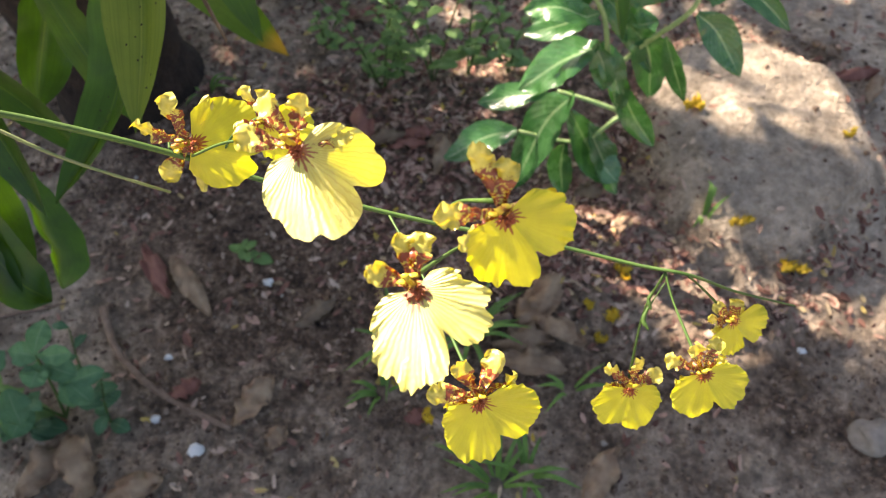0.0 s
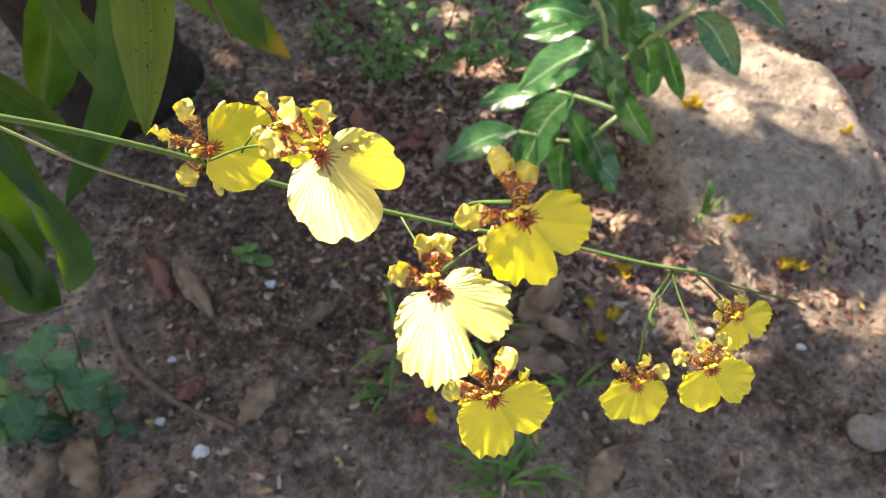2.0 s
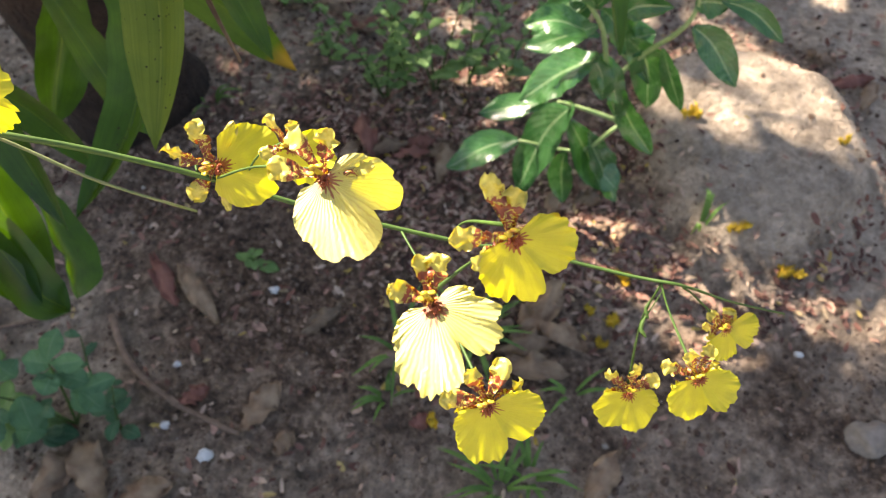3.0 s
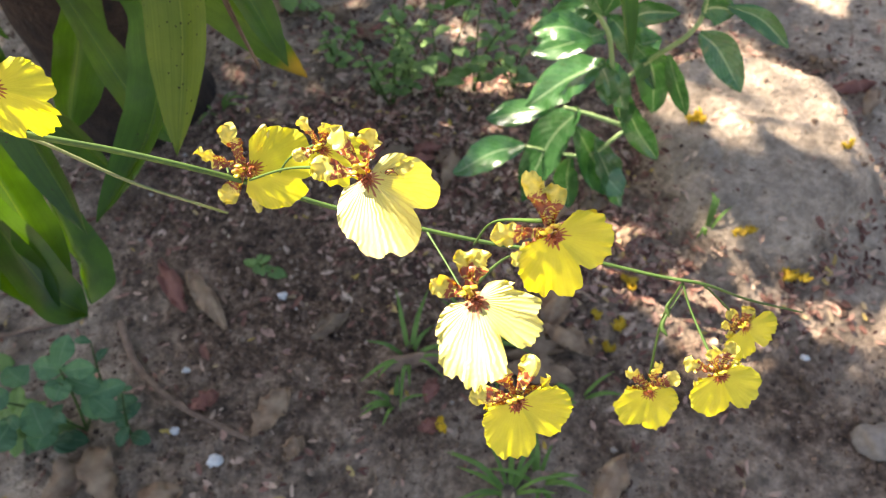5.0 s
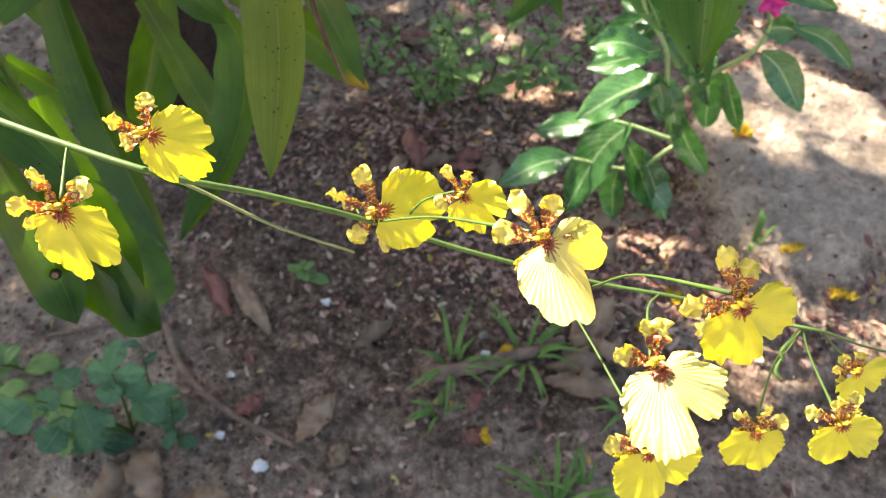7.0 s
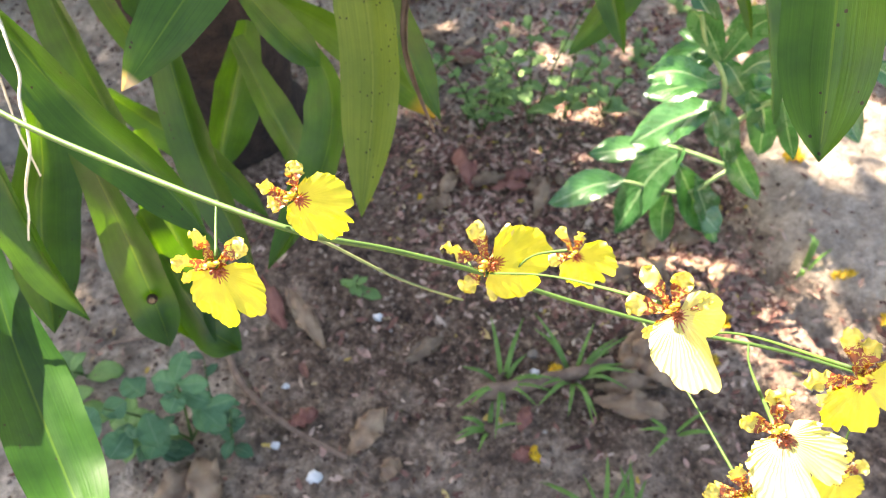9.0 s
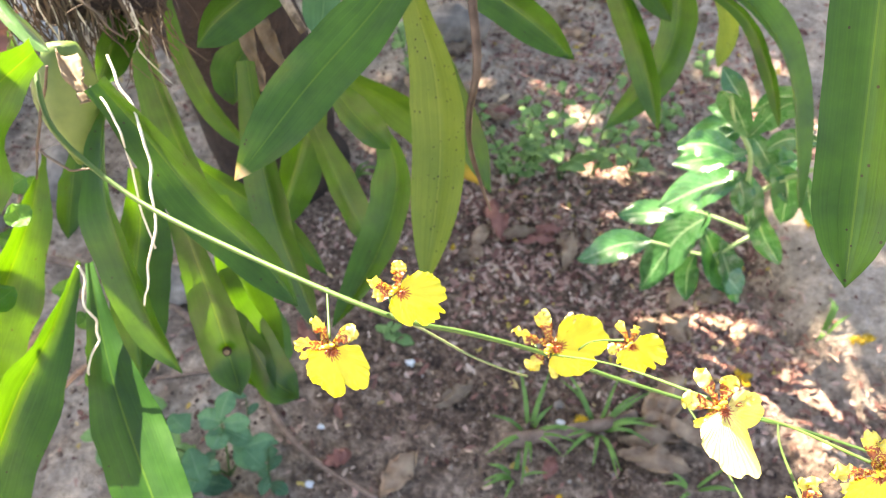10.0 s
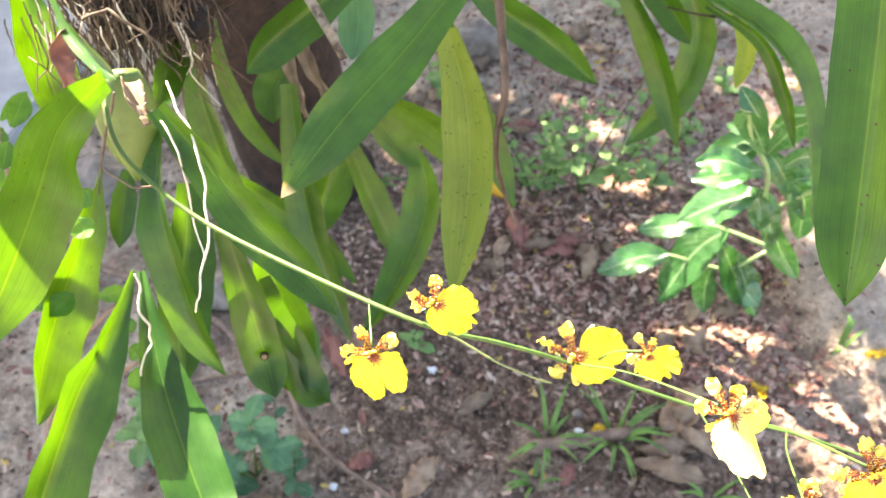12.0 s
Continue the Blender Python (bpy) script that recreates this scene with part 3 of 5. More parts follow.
orchid = thing("orchid", (-0.36, 0.47, 0.9), "green strap-leaved orchid with a spray of yellow flowers", "orchid")
strap_leaf(orchid, [(-0.302, 0.390, 0.867), (-0.311, 0.352, 0.864), (-0.309, 0.313, 0.852), (-0.310, 0.271, 0.838), (-0.312, 0.221, 0.827)], 0.056, (0.98, -0.05, 0.05), LEAF, base=0.35, fold=0.12)
strap_leaf(orchid, [(-0.393, 0.438, 0.730), (-0.390, 0.390, 0.705), (-0.390, 0.332, 0.683), (-0.386, 0.292, 0.673), (-0.380, 0.248, 0.664)], 0.057, (0.98, -0.05, 0.05), LEAF, base=0.12, fold=0.35)
strap_leaf(orchid, [(-0.335, 0.357, 0.712), (-0.332, 0.303, 0.699), (-0.330, 0.251, 0.694), (-0.323, 0.188, 0.689), (-0.317, 0.136, 0.687)], 0.05, (0.96, -0.08, 0.2), LEAF, base=0.12, fold=0.5)
strap_leaf(orchid, [(-0.341, 0.368, 0.695), (-0.311, 0.307, 0.668), (-0.278, 0.256, 0.646), (-0.250, 0.218, 0.633), (-0.216, 0.174, 0.620)], 0.046, (0.42, -0.1, 0.9), LEAF, base=0.12, fold=0.45)
strap_leaf(orchid, [(-0.307, 0.420, 0.800), (-0.305, 0.388, 0.785), (-0.299, 0.360, 0.765), (-0.291, 0.338, 0.724), (-0.282, 0.321, 0.684), (-0.266, 0.313, 0.647)], 0.032, (-0.14, -0.91, 0.40), LEAF, base=0.25)
strap_leaf(orchid, [(-0.335, 0.457, 0.700), (-0.330, 0.419, 0.667), (-0.328, 0.376, 0.638), (-0.322, 0.326, 0.596)], 0.046, (0.65, -0.62, 0.3), LEAF)
strap_leaf(orchid, [(-0.286, 0.400, 0.837), (-0.259, 0.383, 0.807), (-0.231, 0.364, 0.774), (-0.201, 0.352, 0.744), (-0.171, 0.336, 0.716)], 0.033, (0.4, -0.85, 0.2), LEAF)
strap_leaf(orchid, [(-0.291, 0.417, 0.697), (-0.283, 0.392, 0.623), (-0.274, 0.368, 0.569), (-0.263, 0.347, 0.542)], 0.037, (0.35, -0.78, 0.52), LEAF, spot=True)
strap_leaf(orchid, [(-0.281, 0.422, 0.615), (-0.279, 0.415, 0.535), (-0.260, 0.394, 0.481), (-0.240, 0.387, 0.460)], 0.040, (0.73, -0.42, 0.54), LEAF)
strap_leaf(orchid, [(-0.368, 0.573, 0.393), (-0.342, 0.540, 0.367), (-0.319, 0.507, 0.346), (-0.320, 0.470, 0.333)], 0.060, (0.93, 0.15, 0.24), LEAF)
strap_leaf(orchid, [(-0.252, 0.517, 0.761), (-0.248, 0.479, 0.690), (-0.235, 0.444, 0.629), (-0.208, 0.409, 0.549)], 0.032, (0.11, -0.88, 0.46), LEAF)
strap_leaf(orchid, [(-0.092, 0.526, 0.878), (-0.132, 0.471, 0.845), (-0.169, 0.424, 0.820), (-0.209, 0.380, 0.783)], 0.038, (0.23, -0.67, 0.70), LEAF_WHITE_TIP, fold=0.2)
strap_leaf(orchid, [(-0.181, 0.576, 0.838), (-0.214, 0.531, 0.826), (-0.239, 0.500, 0.817), (-0.257, 0.470, 0.810)], 0.033, (0.72, -0.60, 0.35), LEAF)
strap_leaf(orchid, [(-0.364, 0.621, 0.744), (-0.357, 0.598, 0.691), (-0.342, 0.587, 0.637), (-0.315, 0.585, 0.589)], 0.020, (0.30, -0.92, 0.24), LEAF)
strap_leaf(orchid, [(-0.346, 0.530, 0.631), (-0.318, 0.527, 0.598), (-0.281, 0.526, 0.552), (-0.235, 0.509, 0.497)], 0.029, (0.37, -0.81, 0.45), LEAF)
strap_leaf(orchid, [(-0.237, 0.572, 0.657), (-0.218, 0.556, 0.606), (-0.199, 0.540, 0.559), (-0.182, 0.530, 0.520)], 0.031, (0.68, -0.56, 0.47), LEAF)
strap_leaf(orchid, [(-0.190, 0.547, 0.702), (-0.155, 0.526, 0.669), (-0.153, 0.499, 0.632), (-0.167, 0.466, 0.597), (-0.192, 0.408, 0.567)], 0.038, (-0.26, -0.72, 0.64), LEAF, base=0.15)
strap_leaf(orchid, [(-0.123, 0.535, 0.808), (-0.108, 0.511, 0.759), (-0.102, 0.473, 0.705), (-0.107, 0.411, 0.639)], 0.040, (-0.01, -0.77, 0.64), LEAF_PALE)
strap_leaf(orchid, [(-0.141, 0.611, 0.763), (-0.124, 0.598, 0.709), (-0.097, 0.591, 0.635), (-0.073, 0.570, 0.572)], 0.029, (0.58, -0.72, 0.37), LEAF)
strap_leaf(orchid, [(-0.233, 0.660, 0.628), (-0.194, 0.688, 0.568), (-0.154, 0.705, 0.503), (-0.100, 0.695, 0.444)], 0.042, (0.35, -0.91, 0.21), LEAF_TIP)
strap_leaf(orchid, [(-0.193, 0.513, 0.759), (-0.170, 0.512, 0.718), (-0.148, 0.513, 0.683)], 0.026, (0.64, -0.67, 0.39), LEAF)
strap_leaf(orchid, [(-0.126, 0.602, 0.818), (-0.089, 0.597, 0.783), (-0.050, 0.593, 0.756), (-0.007, 0.583, 0.726)], 0.031, (0.10, -0.92, 0.38), LEAF)
strap_leaf(orchid, [(-0.375, 0.464, 0.879), (-0.356, 0.439, 0.864), (-0.328, 0.416, 0.861), (-0.304, 0.401, 0.857)], 0.015, (-0.47, -0.74, 0.47), LEAF)
strap_leaf(orchid, [(-0.431, 0.503, 0.856), (-0.424, 0.484, 0.822), (-0.421, 0.472, 0.785), (-0.423, 0.464, 0.742)], 0.039, (0.83, -0.54, 0.15), LEAF)
strap_leaf(orchid, [(-0.254, 0.712, 0.742), (-0.247, 0.691, 0.706), (-0.251, 0.663, 0.671)], 0.037, (0.11, -0.81, 0.57), LEAF_TEAL)
strap_leaf(orchid, [(-0.280, 0.586, 0.727), (-0.295, 0.566, 0.713), (-0.292, 0.546, 0.689)], 0.033, (-0.03, -0.68, 0.73), LEAF)
strap_leaf(orchid, [(-0.342, 0.544, 0.792), (-0.337, 0.512, 0.732), (-0.324, 0.489, 0.669), (-0.295, 0.453, 0.611)], 0.031, (0.03, -0.89, 0.45), LEAF)
strap_leaf(orchid, [(-0.329, 0.540, 0.812), (-0.324, 0.491, 0.801), (-0.310, 0.431, 0.807)], 0.024, (0.83, 0.12, 0.54), LEAF)
strap_leaf(orchid, [(-0.387, 0.457, 0.710), (-0.388, 0.435, 0.692), (-0.393, 0.409, 0.663)], 0.020, (0.53, -0.63, 0.57), LEAF)
strap_leaf(orchid, [(-0.307, 0.493, 0.626), (-0.302, 0.472, 0.572), (-0.286, 0.444, 0.510), (-0.267, 0.407, 0.449)], 0.042, (0.71, -0.52, 0.48), LEAF)
strap_leaf(orchid, [(-0.316, 0.425, 0.608), (-0.303, 0.415, 0.559), (-0.285, 0.404, 0.511), (-0.263, 0.387, 0.462)], 0.039, (0.63, -0.64, 0.44), LEAF)
strap_leaf(orchid, [(-0.256, 0.642, 0.616), (-0.275, 0.609, 0.555), (-0.297, 0.565, 0.496)], 0.047, (0.60, -0.75, 0.28), LEAF)
# two unseen leaves added higher up to cast shadows on the front ones
strap_leaf(orchid, [(-0.47, 0.53, 0.94), (-0.45, 0.47, 0.98), (-0.418, 0.418, 1.0), (-0.37, 0.36, 1.01)], 0.066, (-0.52, 0.47, 0.71), LEAF, fold=0.2)
strap_leaf(orchid, [(-0.56, 0.52, 0.89), (-0.555, 0.49, 0.90), (-0.53, 0.455, 0.91), (-0.49, 0.43, 0.915)], 0.012, (-0.52, 0.47, 0.71), LEAF, fold=0.2)


def pseudobulb(at, axis, normal, length, width, label=""):
    """A flattened, ribbed, egg-shaped stem swelling."""
    a, n = Vector(axis).normalized(), Vector(normal).normalized()
    n = (n - a * n.dot(a)).normalized()
    s = a.cross(n)
    bm = bmesh.new()
    rings, sides = [], 16
    for i in range(13):
        v = i / 12
        r = width / 2 * (math.sin(math.pi * (0.12 + 0.8 * v)) ** 0.8) * (1.1 - 0.35 * v)
        ring = []
        for j in range(sides):
            w = 2 * math.pi * j / sides
            k = r * (1 + 0.04 * math.cos(6 * w))
            ring.append(bm.verts.new(Vector(at) + a * length * v + s * math.cos(w) * k + n * math.sin(w) * k * 0.45))
        rings.append(ring)
    for p, q in zip(rings, rings[1:]):
        for j in range(sides):
            bm.faces.new((p[j], p[(j + 1) % sides], q[(j + 1) % sides], q[j]))
    bm.faces.new(rings[0][::-1])
    bm.faces.new(rings[-1])
    part("pseudobulb", bm, BULB, orchid, label)


pseudobulb((-0.319, 0.428, 0.842), (-0.08, -0.32, -0.9), (0.5, -0.5, 0.7), 0.082, 0.036, "flattened pale green pseudobulb")
pseudobulb((-0.352, 0.445, 0.815), (-0.1, -0.2, -0.9), (0.5, -0.6, 0.5), 0.07, 0.028)


def sheath(points, width, normal, material=SHEATH, label="papery dry sheath"):
    part("sheath", ribbon(points, normal, width, lambda v: (1 - v * 0.6) * (1 - 0.5 * abs(v - 0.4)), fold=0.7, wave=0.5, along=14, seed=width * 900, twist=1.2), material, orchid, label, thick=0.0006)


sheath([(-0.309, 0.418, 0.844), (-0.299, 0.403, 0.837), (-0.291, 0.394, 0.828)], 0.016, (0.3, -0.6, 0.6))
sheath([(-0.358, 0.446, 0.855), (-0.364, 0.435, 0.848), (-0.363, 0.429, 0.840), (-0.361, 0.419, 0.826)], 0.022, (0.6, -0.5, 0.4), DRY_RED, 'torn red-brown dry bract')
sheath([(-0.278, 0.588, 0.762), (-0.273, 0.569, 0.735), (-0.258, 0.545, 0.700)], 0.017, (0.3, -0.8, 0.4))
sheath([(-0.271, 0.599, 0.737), (-0.261, 0.587, 0.716), (-0.243, 0.572, 0.690)], 0.017, (0.3, -0.8, 0.4))
sheath([(-0.092, 0.589, 0.827), (-0.085, 0.563, 0.786), (-0.079, 0.536, 0.752), (-0.084, 0.519, 0.719), (-0.080, 0.504, 0.689), (-0.064, 0.487, 0.646)], 0.0085, (0.0, -1.0, 0.3), DRY_DARK, label='long shrivelled brown dead leaf')


def aerial_root(points, radius, material=ROOT, label=""):
    rng = random.Random(round(points[0][0] * 1e4) + round(points[-1][2] * 1e4))
    line = spline(points, 3 * (len(points) - 1))
    bent = [p + Vector((rng.gauss(0, 1), rng.gauss(0, 1), rng.gauss(0, 0.6))) * radius * (1.3 if radius > 0.00075 else 0.6) for p in line]
    part("root", tube(bmesh.new(), bent, [radius, radius * 1.05, radius * 0.95, radius * 0.7], 8, 4, 0.25), material, orchid, label)


aerial_root([(-0.291, 0.426, 0.837), (-0.269, 0.398, 0.823), (-0.254, 0.371, 0.802), (-0.249, 0.342, 0.776), (-0.257, 0.325, 0.749), (-0.264, 0.318, 0.729)], 0.0008, ROOT, 'white aerial root')
aerial_root([(-0.314, 0.340, 0.735), (-0.314, 0.323, 0.711), (-0.311, 0.317, 0.693), (-0.317, 0.298, 0.675), (-0.317, 0.282, 0.655), (-0.312, 0.266, 0.639)], 0.0008, ROOT, 'white aerial root')
aerial_root([(-0.293, 0.403, 0.831), (-0.279, 0.392, 0.824), (-0.271, 0.380, 0.807), (-0.271, 0.366, 0.766), (-0.267, 0.353, 0.740)], 0.0007, ROOT)
aerial_root([(-0.306, 0.395, 0.852), (-0.327, 0.387, 0.812), (-0.339, 0.372, 0.778)], 0.0009, ROOT_OLD)
aerial_root([(-0.321, 0.371, 0.808), (-0.298, 0.358, 0.809), (-0.279, 0.358, 0.810)], 0.0008, ROOT_OLD)
aerial_root([(-0.411, 0.453, 0.827), (-0.388, 0.440, 0.824), (-0.367, 0.421, 0.817)], 0.0005, ROOT_OLD)
aerial_root([(-0.361, 0.461, 0.857), (-0.338, 0.466, 0.860), (-0.321, 0.467, 0.843), (-0.298, 0.456, 0.825)], 0.0011, ROOT_OLD)

# mat of old roots hanging from the limb
# dark lump added behind the roots to block the bright slab
part("root_mat_core", lumpy(bmesh.new(), (-0.35, 0.535, 0.83), 0.052, (1.25, 0.8, 0.75), 0.5, 4, 2.0), BARK, orchid, "dark core added behind the mat of old roots")
rng = random.Random(8)
for k in range(210):
    s = rng.random()
    x, y, z = -0.405 + 0.108 * s + rng.gauss(0, 0.006), 0.475 + 0.04 * s + rng.gauss(0, 0.012), rng.uniform(0.815, 0.87)
    drop, sway = rng.uniform(0.025, 0.075), rng.gauss(0, 0.009)
    pts = [(x, y, z)]
    for j in range(1, 4):
        pts.append((x + sway * j / 3 + rng.gauss(0, 0.0018) * j, y + rng.gauss(-0.003, 0.002) * j, z - drop * j / 3 + rng.gauss(0, 0.004)))
    aerial_root(pts, rng.uniform(0.0003, 0.0008), ROOT_OLD if k % 8 else ROOT)


def stalk(points, radii, material=STALK, name="flower_stem", label=""):
    return part(name, tube(bmesh.new(), points, radii, 10, 8, 0.05), material, orchid, label)


stalk([(-0.308, 0.388, 0.855), (-0.294, 0.363, 0.842), (-0.274, 0.349, 0.828), (-0.239, 0.334, 0.812), (-0.179, 0.311, 0.808), (-0.095, 0.286, 0.800), (-0.052, 0.294, 0.775), (-0.014, 0.301, 0.750), (0.030, 0.302, 0.727), (0.090, 0.300, 0.707), (0.134, 0.297, 0.700), (0.178, 0.289, 0.695), (0.201, 0.285, 0.694), (0.229, 0.290, 0.672), (0.262, 0.293, 0.655)], [0.0015, 0.0015, 0.0014, 0.0013, 0.001, 0.0008, 0.0005], label='long arching green flower stem')
stalk([(-0.095, 0.286, 0.800), (-0.078, 0.287, 0.788), (-0.052, 0.285, 0.768), (-0.030, 0.287, 0.751), (-0.022, 0.295, 0.733)], [0.0008, 0.0007, 0.0006], STALK_DRY, 'side_stem', 'thin grey-green drying side stem')
stalk([(-0.240, 0.541, 0.880), (-0.221, 0.522, 0.846), (-0.207, 0.510, 0.828), (-0.192, 0.498, 0.805)], [0.0042, 0.004, 0.0036, 0.003], CANE, 'old_cane', 'rough grey-brown old cane')


def flower(at, lip, facing, size, foot, seed, lobes=(1.0, 1.0), notch=0.25, notch_at=0.0, spread=104.0, raised=(0.0, 0.0), ruffle=1.0, reach=1.0, veined_lit=False, broad=1.0):
    """One dancing-lady flower: a broad two-lobed lip, warty callus, column, three sepals and two petals, on a thin stalk.
    lobes: the reach of the lip's two halves; raised: how far each half is tipped up towards the viewer."""
    rng = random.Random(seed)
    n, y = Vector(facing).normalized(), -Vector(lip).normalized()
    y = (y - n * y.dot(n)).normalized()
    x = y.cross(n)
    o = Vector(at)

    def place(p):
        return o + (x * p[0] + y * p[1] + n * p[2]) * size

    # stalk
    bm = bmesh.new()
    behind = place((0, 0.12, -0.12))
    foot = Vector(foot)
    bend = (behind + foot) / 2 + (y * 0.12 - n * 0.18) * size
    tube(bm, [tuple(foot), tuple(bend), tuple(behind)], [0.0006, 0.0005, 0.0008], 7, 6)
    body = part("flower", bm, STALK, orchid, "yellow flower with brown-barred sepals")
    # column with its two side wings and a pale cap
    bm = bmesh.new()
    tube(bm, [place((0, 0.07, -0.07)), place((0, 0.1, 0.05)), place((0, 0.15, 0.14))], [0.026 * size, 0.024 * size, 0.03 * size], 10, 5, 0.15)
    lumpy(bm, place((0, 0.155, 0.14)), 0.03 * size, (1.2, 0.8, 0.9), 0.4, seed=seed)
    for k in (-1, 1):
        lumpy(bm, place((0.055 * k, 0.13, 0.09)), 0.03 * size, (1.4, 0.9, 0.35), 0.6, 2, seed + k)
    part("column", bm, COLUMN, body)
    # callus: short fingers spread over the lip's base
    bm = bmesh.new()
    for k in range(15):
        a = radians(rng.uniform(-80, 80))
        r = rng.uniform(0.04, 0.11)
        q = (math.sin(a) * r * 0.8, 0.03 - math.cos(a) * r, 0.03)
        tube(bm, [place((q[0] * 0.3, 0.03 - math.cos(a) * r * 0.2, 0.0)), place((q[0] * 0.7, q[1] + 0.02, 0.045)), place(q)], [0.014 * size, 0.013 * size, 0.006 * size], 5, 3)
    for k in range(9):
        a, r = rng.uniform(0, 6.3), rng.uniform(0.01, 0.07)
        lumpy(bm, place((math.cos(a) * r * 1.3, 0.02 + math.sin(a) * r, 0.03 + rng.uniform(0, 0.025))), rng.uniform(0.012, 0.02) * size, rough=0.5, detail=1, seed=k + seed)
    part("callus", bm, CALLUS, body, "warty red-brown callus")
    # lip
    bm = bmesh.new()
    layer = bm.loops.layers.uv.new("UVMap")
    across, out = 110, 16
    rows = []
    for j in range(across + 1):
        d = (j / across * 2 - 1) * spread
        a = radians(d)
        half = 0.5 + 0.5 * math.tanh(d / 14)
        long = lobes[0] * (1 - half) + lobes[1] * half
        off = (d - notch_at) / 8
        edge = 0.8 * long * (1 - notch * math.exp(-abs(off) ** 1.3)) * (0.31 + 0.69 * math.cos(a * 0.86))
        bite = max(0.0, noise.noise(Vector((d * 0.07, seed * 5.1, 7.0))) - 0.2)
        edge *= 1 + ruffle * (0.09 * noise.noise(Vector((d * 0.03, seed * 7.3, 0.3))) + 0.06 * noise.noise(Vector((d * 0.09, seed * 3.7, 1.1))) - 0.3 * bite + 0.035 * noise.noise(Vector((d * 0.35, seed * 1.9, 2.2))))
        row = []
        for i in range(out + 1):
            v = i / out
            r = 0.04 + (edge - 0.04) * v
            px, py = math.sin(a) * r * broad, 0.02 - math.cos(a) * r
            side = 0.5 + 0.5 * math.tanh(px * 9)
            pz = (raised[0] * (1 - side) + raised[1] * side) * r * (0.35 + 0.65 * max(0.0, math.cos(a)))
            pz -= 0.1 * r * r + 0.07 * abs(px)
            pz += ruffle * (0.05 * v ** 2 * noise.noise(Vector((d * 0.035, seed * 2.1, 6))) + 0.06 * v ** 4 * noise.noise(Vector((d * 0.07, seed, 4))) + 0.05 * v ** 8 * noise.noise(Vector((d * 0.2, seed, 8))))
            pz += 0.035 * v * math.exp(-((d - notch_at) / 10) ** 2)
            if veined_lit:
                pz += 0.0012 * min(1.0, 2.5 * v) * math.sin(d * 1.1 + 1.5 * noise.noise(Vector((d * 0.1, v * 3, seed)))) * (1 - 0.5 * v)
            row.append((bm.verts.new(place((px, py, pz))), (j / across, v)))
        rows.append(row)
    for p, q in zip(rows, rows[1:]):
        for i in range(out):
            quad = (p[i], p[i + 1], q[i + 1], q[i])
            f = bm.faces.new([c[0] for c in quad])
            for loop, c in zip(f.loops, quad):
                loop[layer].uv = c[1]
    part("lip", bm, LIP_VEINED_LIT if veined_lit else LIP, body, "broad ruffled yellow lip")

    # sepals and petals: a narrow claw that opens into a broad wavy blade
    def blade(v):
        claw = 0.34 + 0.66 / (1 + math.exp(-(v - 0.42) * 11))
        return claw * (1.0 if v < 0.72 else max(0.0, 1 - ((v - 0.72) / 0.29) ** 2.4) ** 0.5)

    for name, turn, long, wide in (("sepal", 4, 0.5, 0.2), ("sepal", 112, 0.4, 0.15), ("sepal", -112, 0.4, 0.15), ("petal", 52, 0.44, 0.23), ("petal", -52, 0.46, 0.23)):
        a = radians(turn + rng.uniform(-14, 14))
        long *= reach * rng.uniform(0.85, 1.1)
        dx, dy = math.sin(a), math.cos(a)
        lift, curl = rng.uniform(-0.15, 0.2), rng.uniform(-0.35, 0.25)
        if abs(turn) > 90:
            lift = -0.3
        pts = [place((dx * long * v, 0.06 + dy * long * v, -0.04 + lift * long * v + curl * long * v * v)) for v in (0.05, 0.4, 0.75, 1.05)]
        side = rng.uniform(-0.6, 0.6)
        bm = ribbon(pts, tuple(n + (x * dy - y * dx) * side), wide * size, blade, fold=rng.uniform(-0.25, 0.2), wave=0.55, across=10, along=20, seed=seed * 5 + turn * 0.1, twist=rng.uniform(-0.9, 0.9))
        part(name, bm, SEPAL, body)
    return body


flower((0.060, 0.241, 0.824), (0.653, -0.554, -0.517), (0.062, -0.641, 0.765), 0.0334, (-0.010, 0.302, 0.748), 1, lobes=(0.97, 0.97), notch=0.36, notch_at=14, spread=106, raised=(0.6, -0.85), ruffle=0.55, veined_lit=True)
flower((0.094, 0.206, 0.810), (0.522, -0.702, -0.485), (0.010, -0.564, 0.826), 0.0324, (0.123, 0.298, 0.701), 2, lobes=(1.02, 0.93), notch=0.5, notch_at=6, spread=112, raised=(0.55, 0.2), ruffle=1.7, veined_lit=True, reach=0.92)
flower((0.117, 0.222, 0.822), (0.577, -0.326, -0.748), (0.163, -0.852, 0.497), 0.0327, (0.091, 0.298, 0.706), 3, lobes=(1.02, 0.9), notch=0.42, notch_at=2, spread=104, raised=(-0.1, -0.1), reach=1.05, ruffle=1.2)
flower((-0.085, 0.289, 0.816), (0.842, -0.135, -0.522), (0.181, -0.841, 0.510), 0.0335, (-0.090, 0.287, 0.797), 4, lobes=(0.96, 1.0), notch=0.22, notch_at=14, spread=112, raised=(-0.1, 0.05), ruffle=1.3, broad=0.92)
flower((-0.115, 0.260, 0.804), (0.248, -0.462, -0.851), (0.181, -0.841, 0.510), 0.0379, (-0.126, 0.296, 0.803), 5, lobes=(1.0, 0.95), notch=0.42, notch_at=6, spread=96, raised=(-0.1, 0.1), broad=0.82)
flower((-0.007, 0.303, 0.754), (0.978, 0.015, -0.206), (0.132, -0.812, 0.569), 0.0403, (-0.017, 0.301, 0.752), 6, lobes=(0.85, 1.0), notch=0.24, notch_at=-6, spread=96, raised=(-0.12, -0.1), reach=1.2, ruffle=0.7)
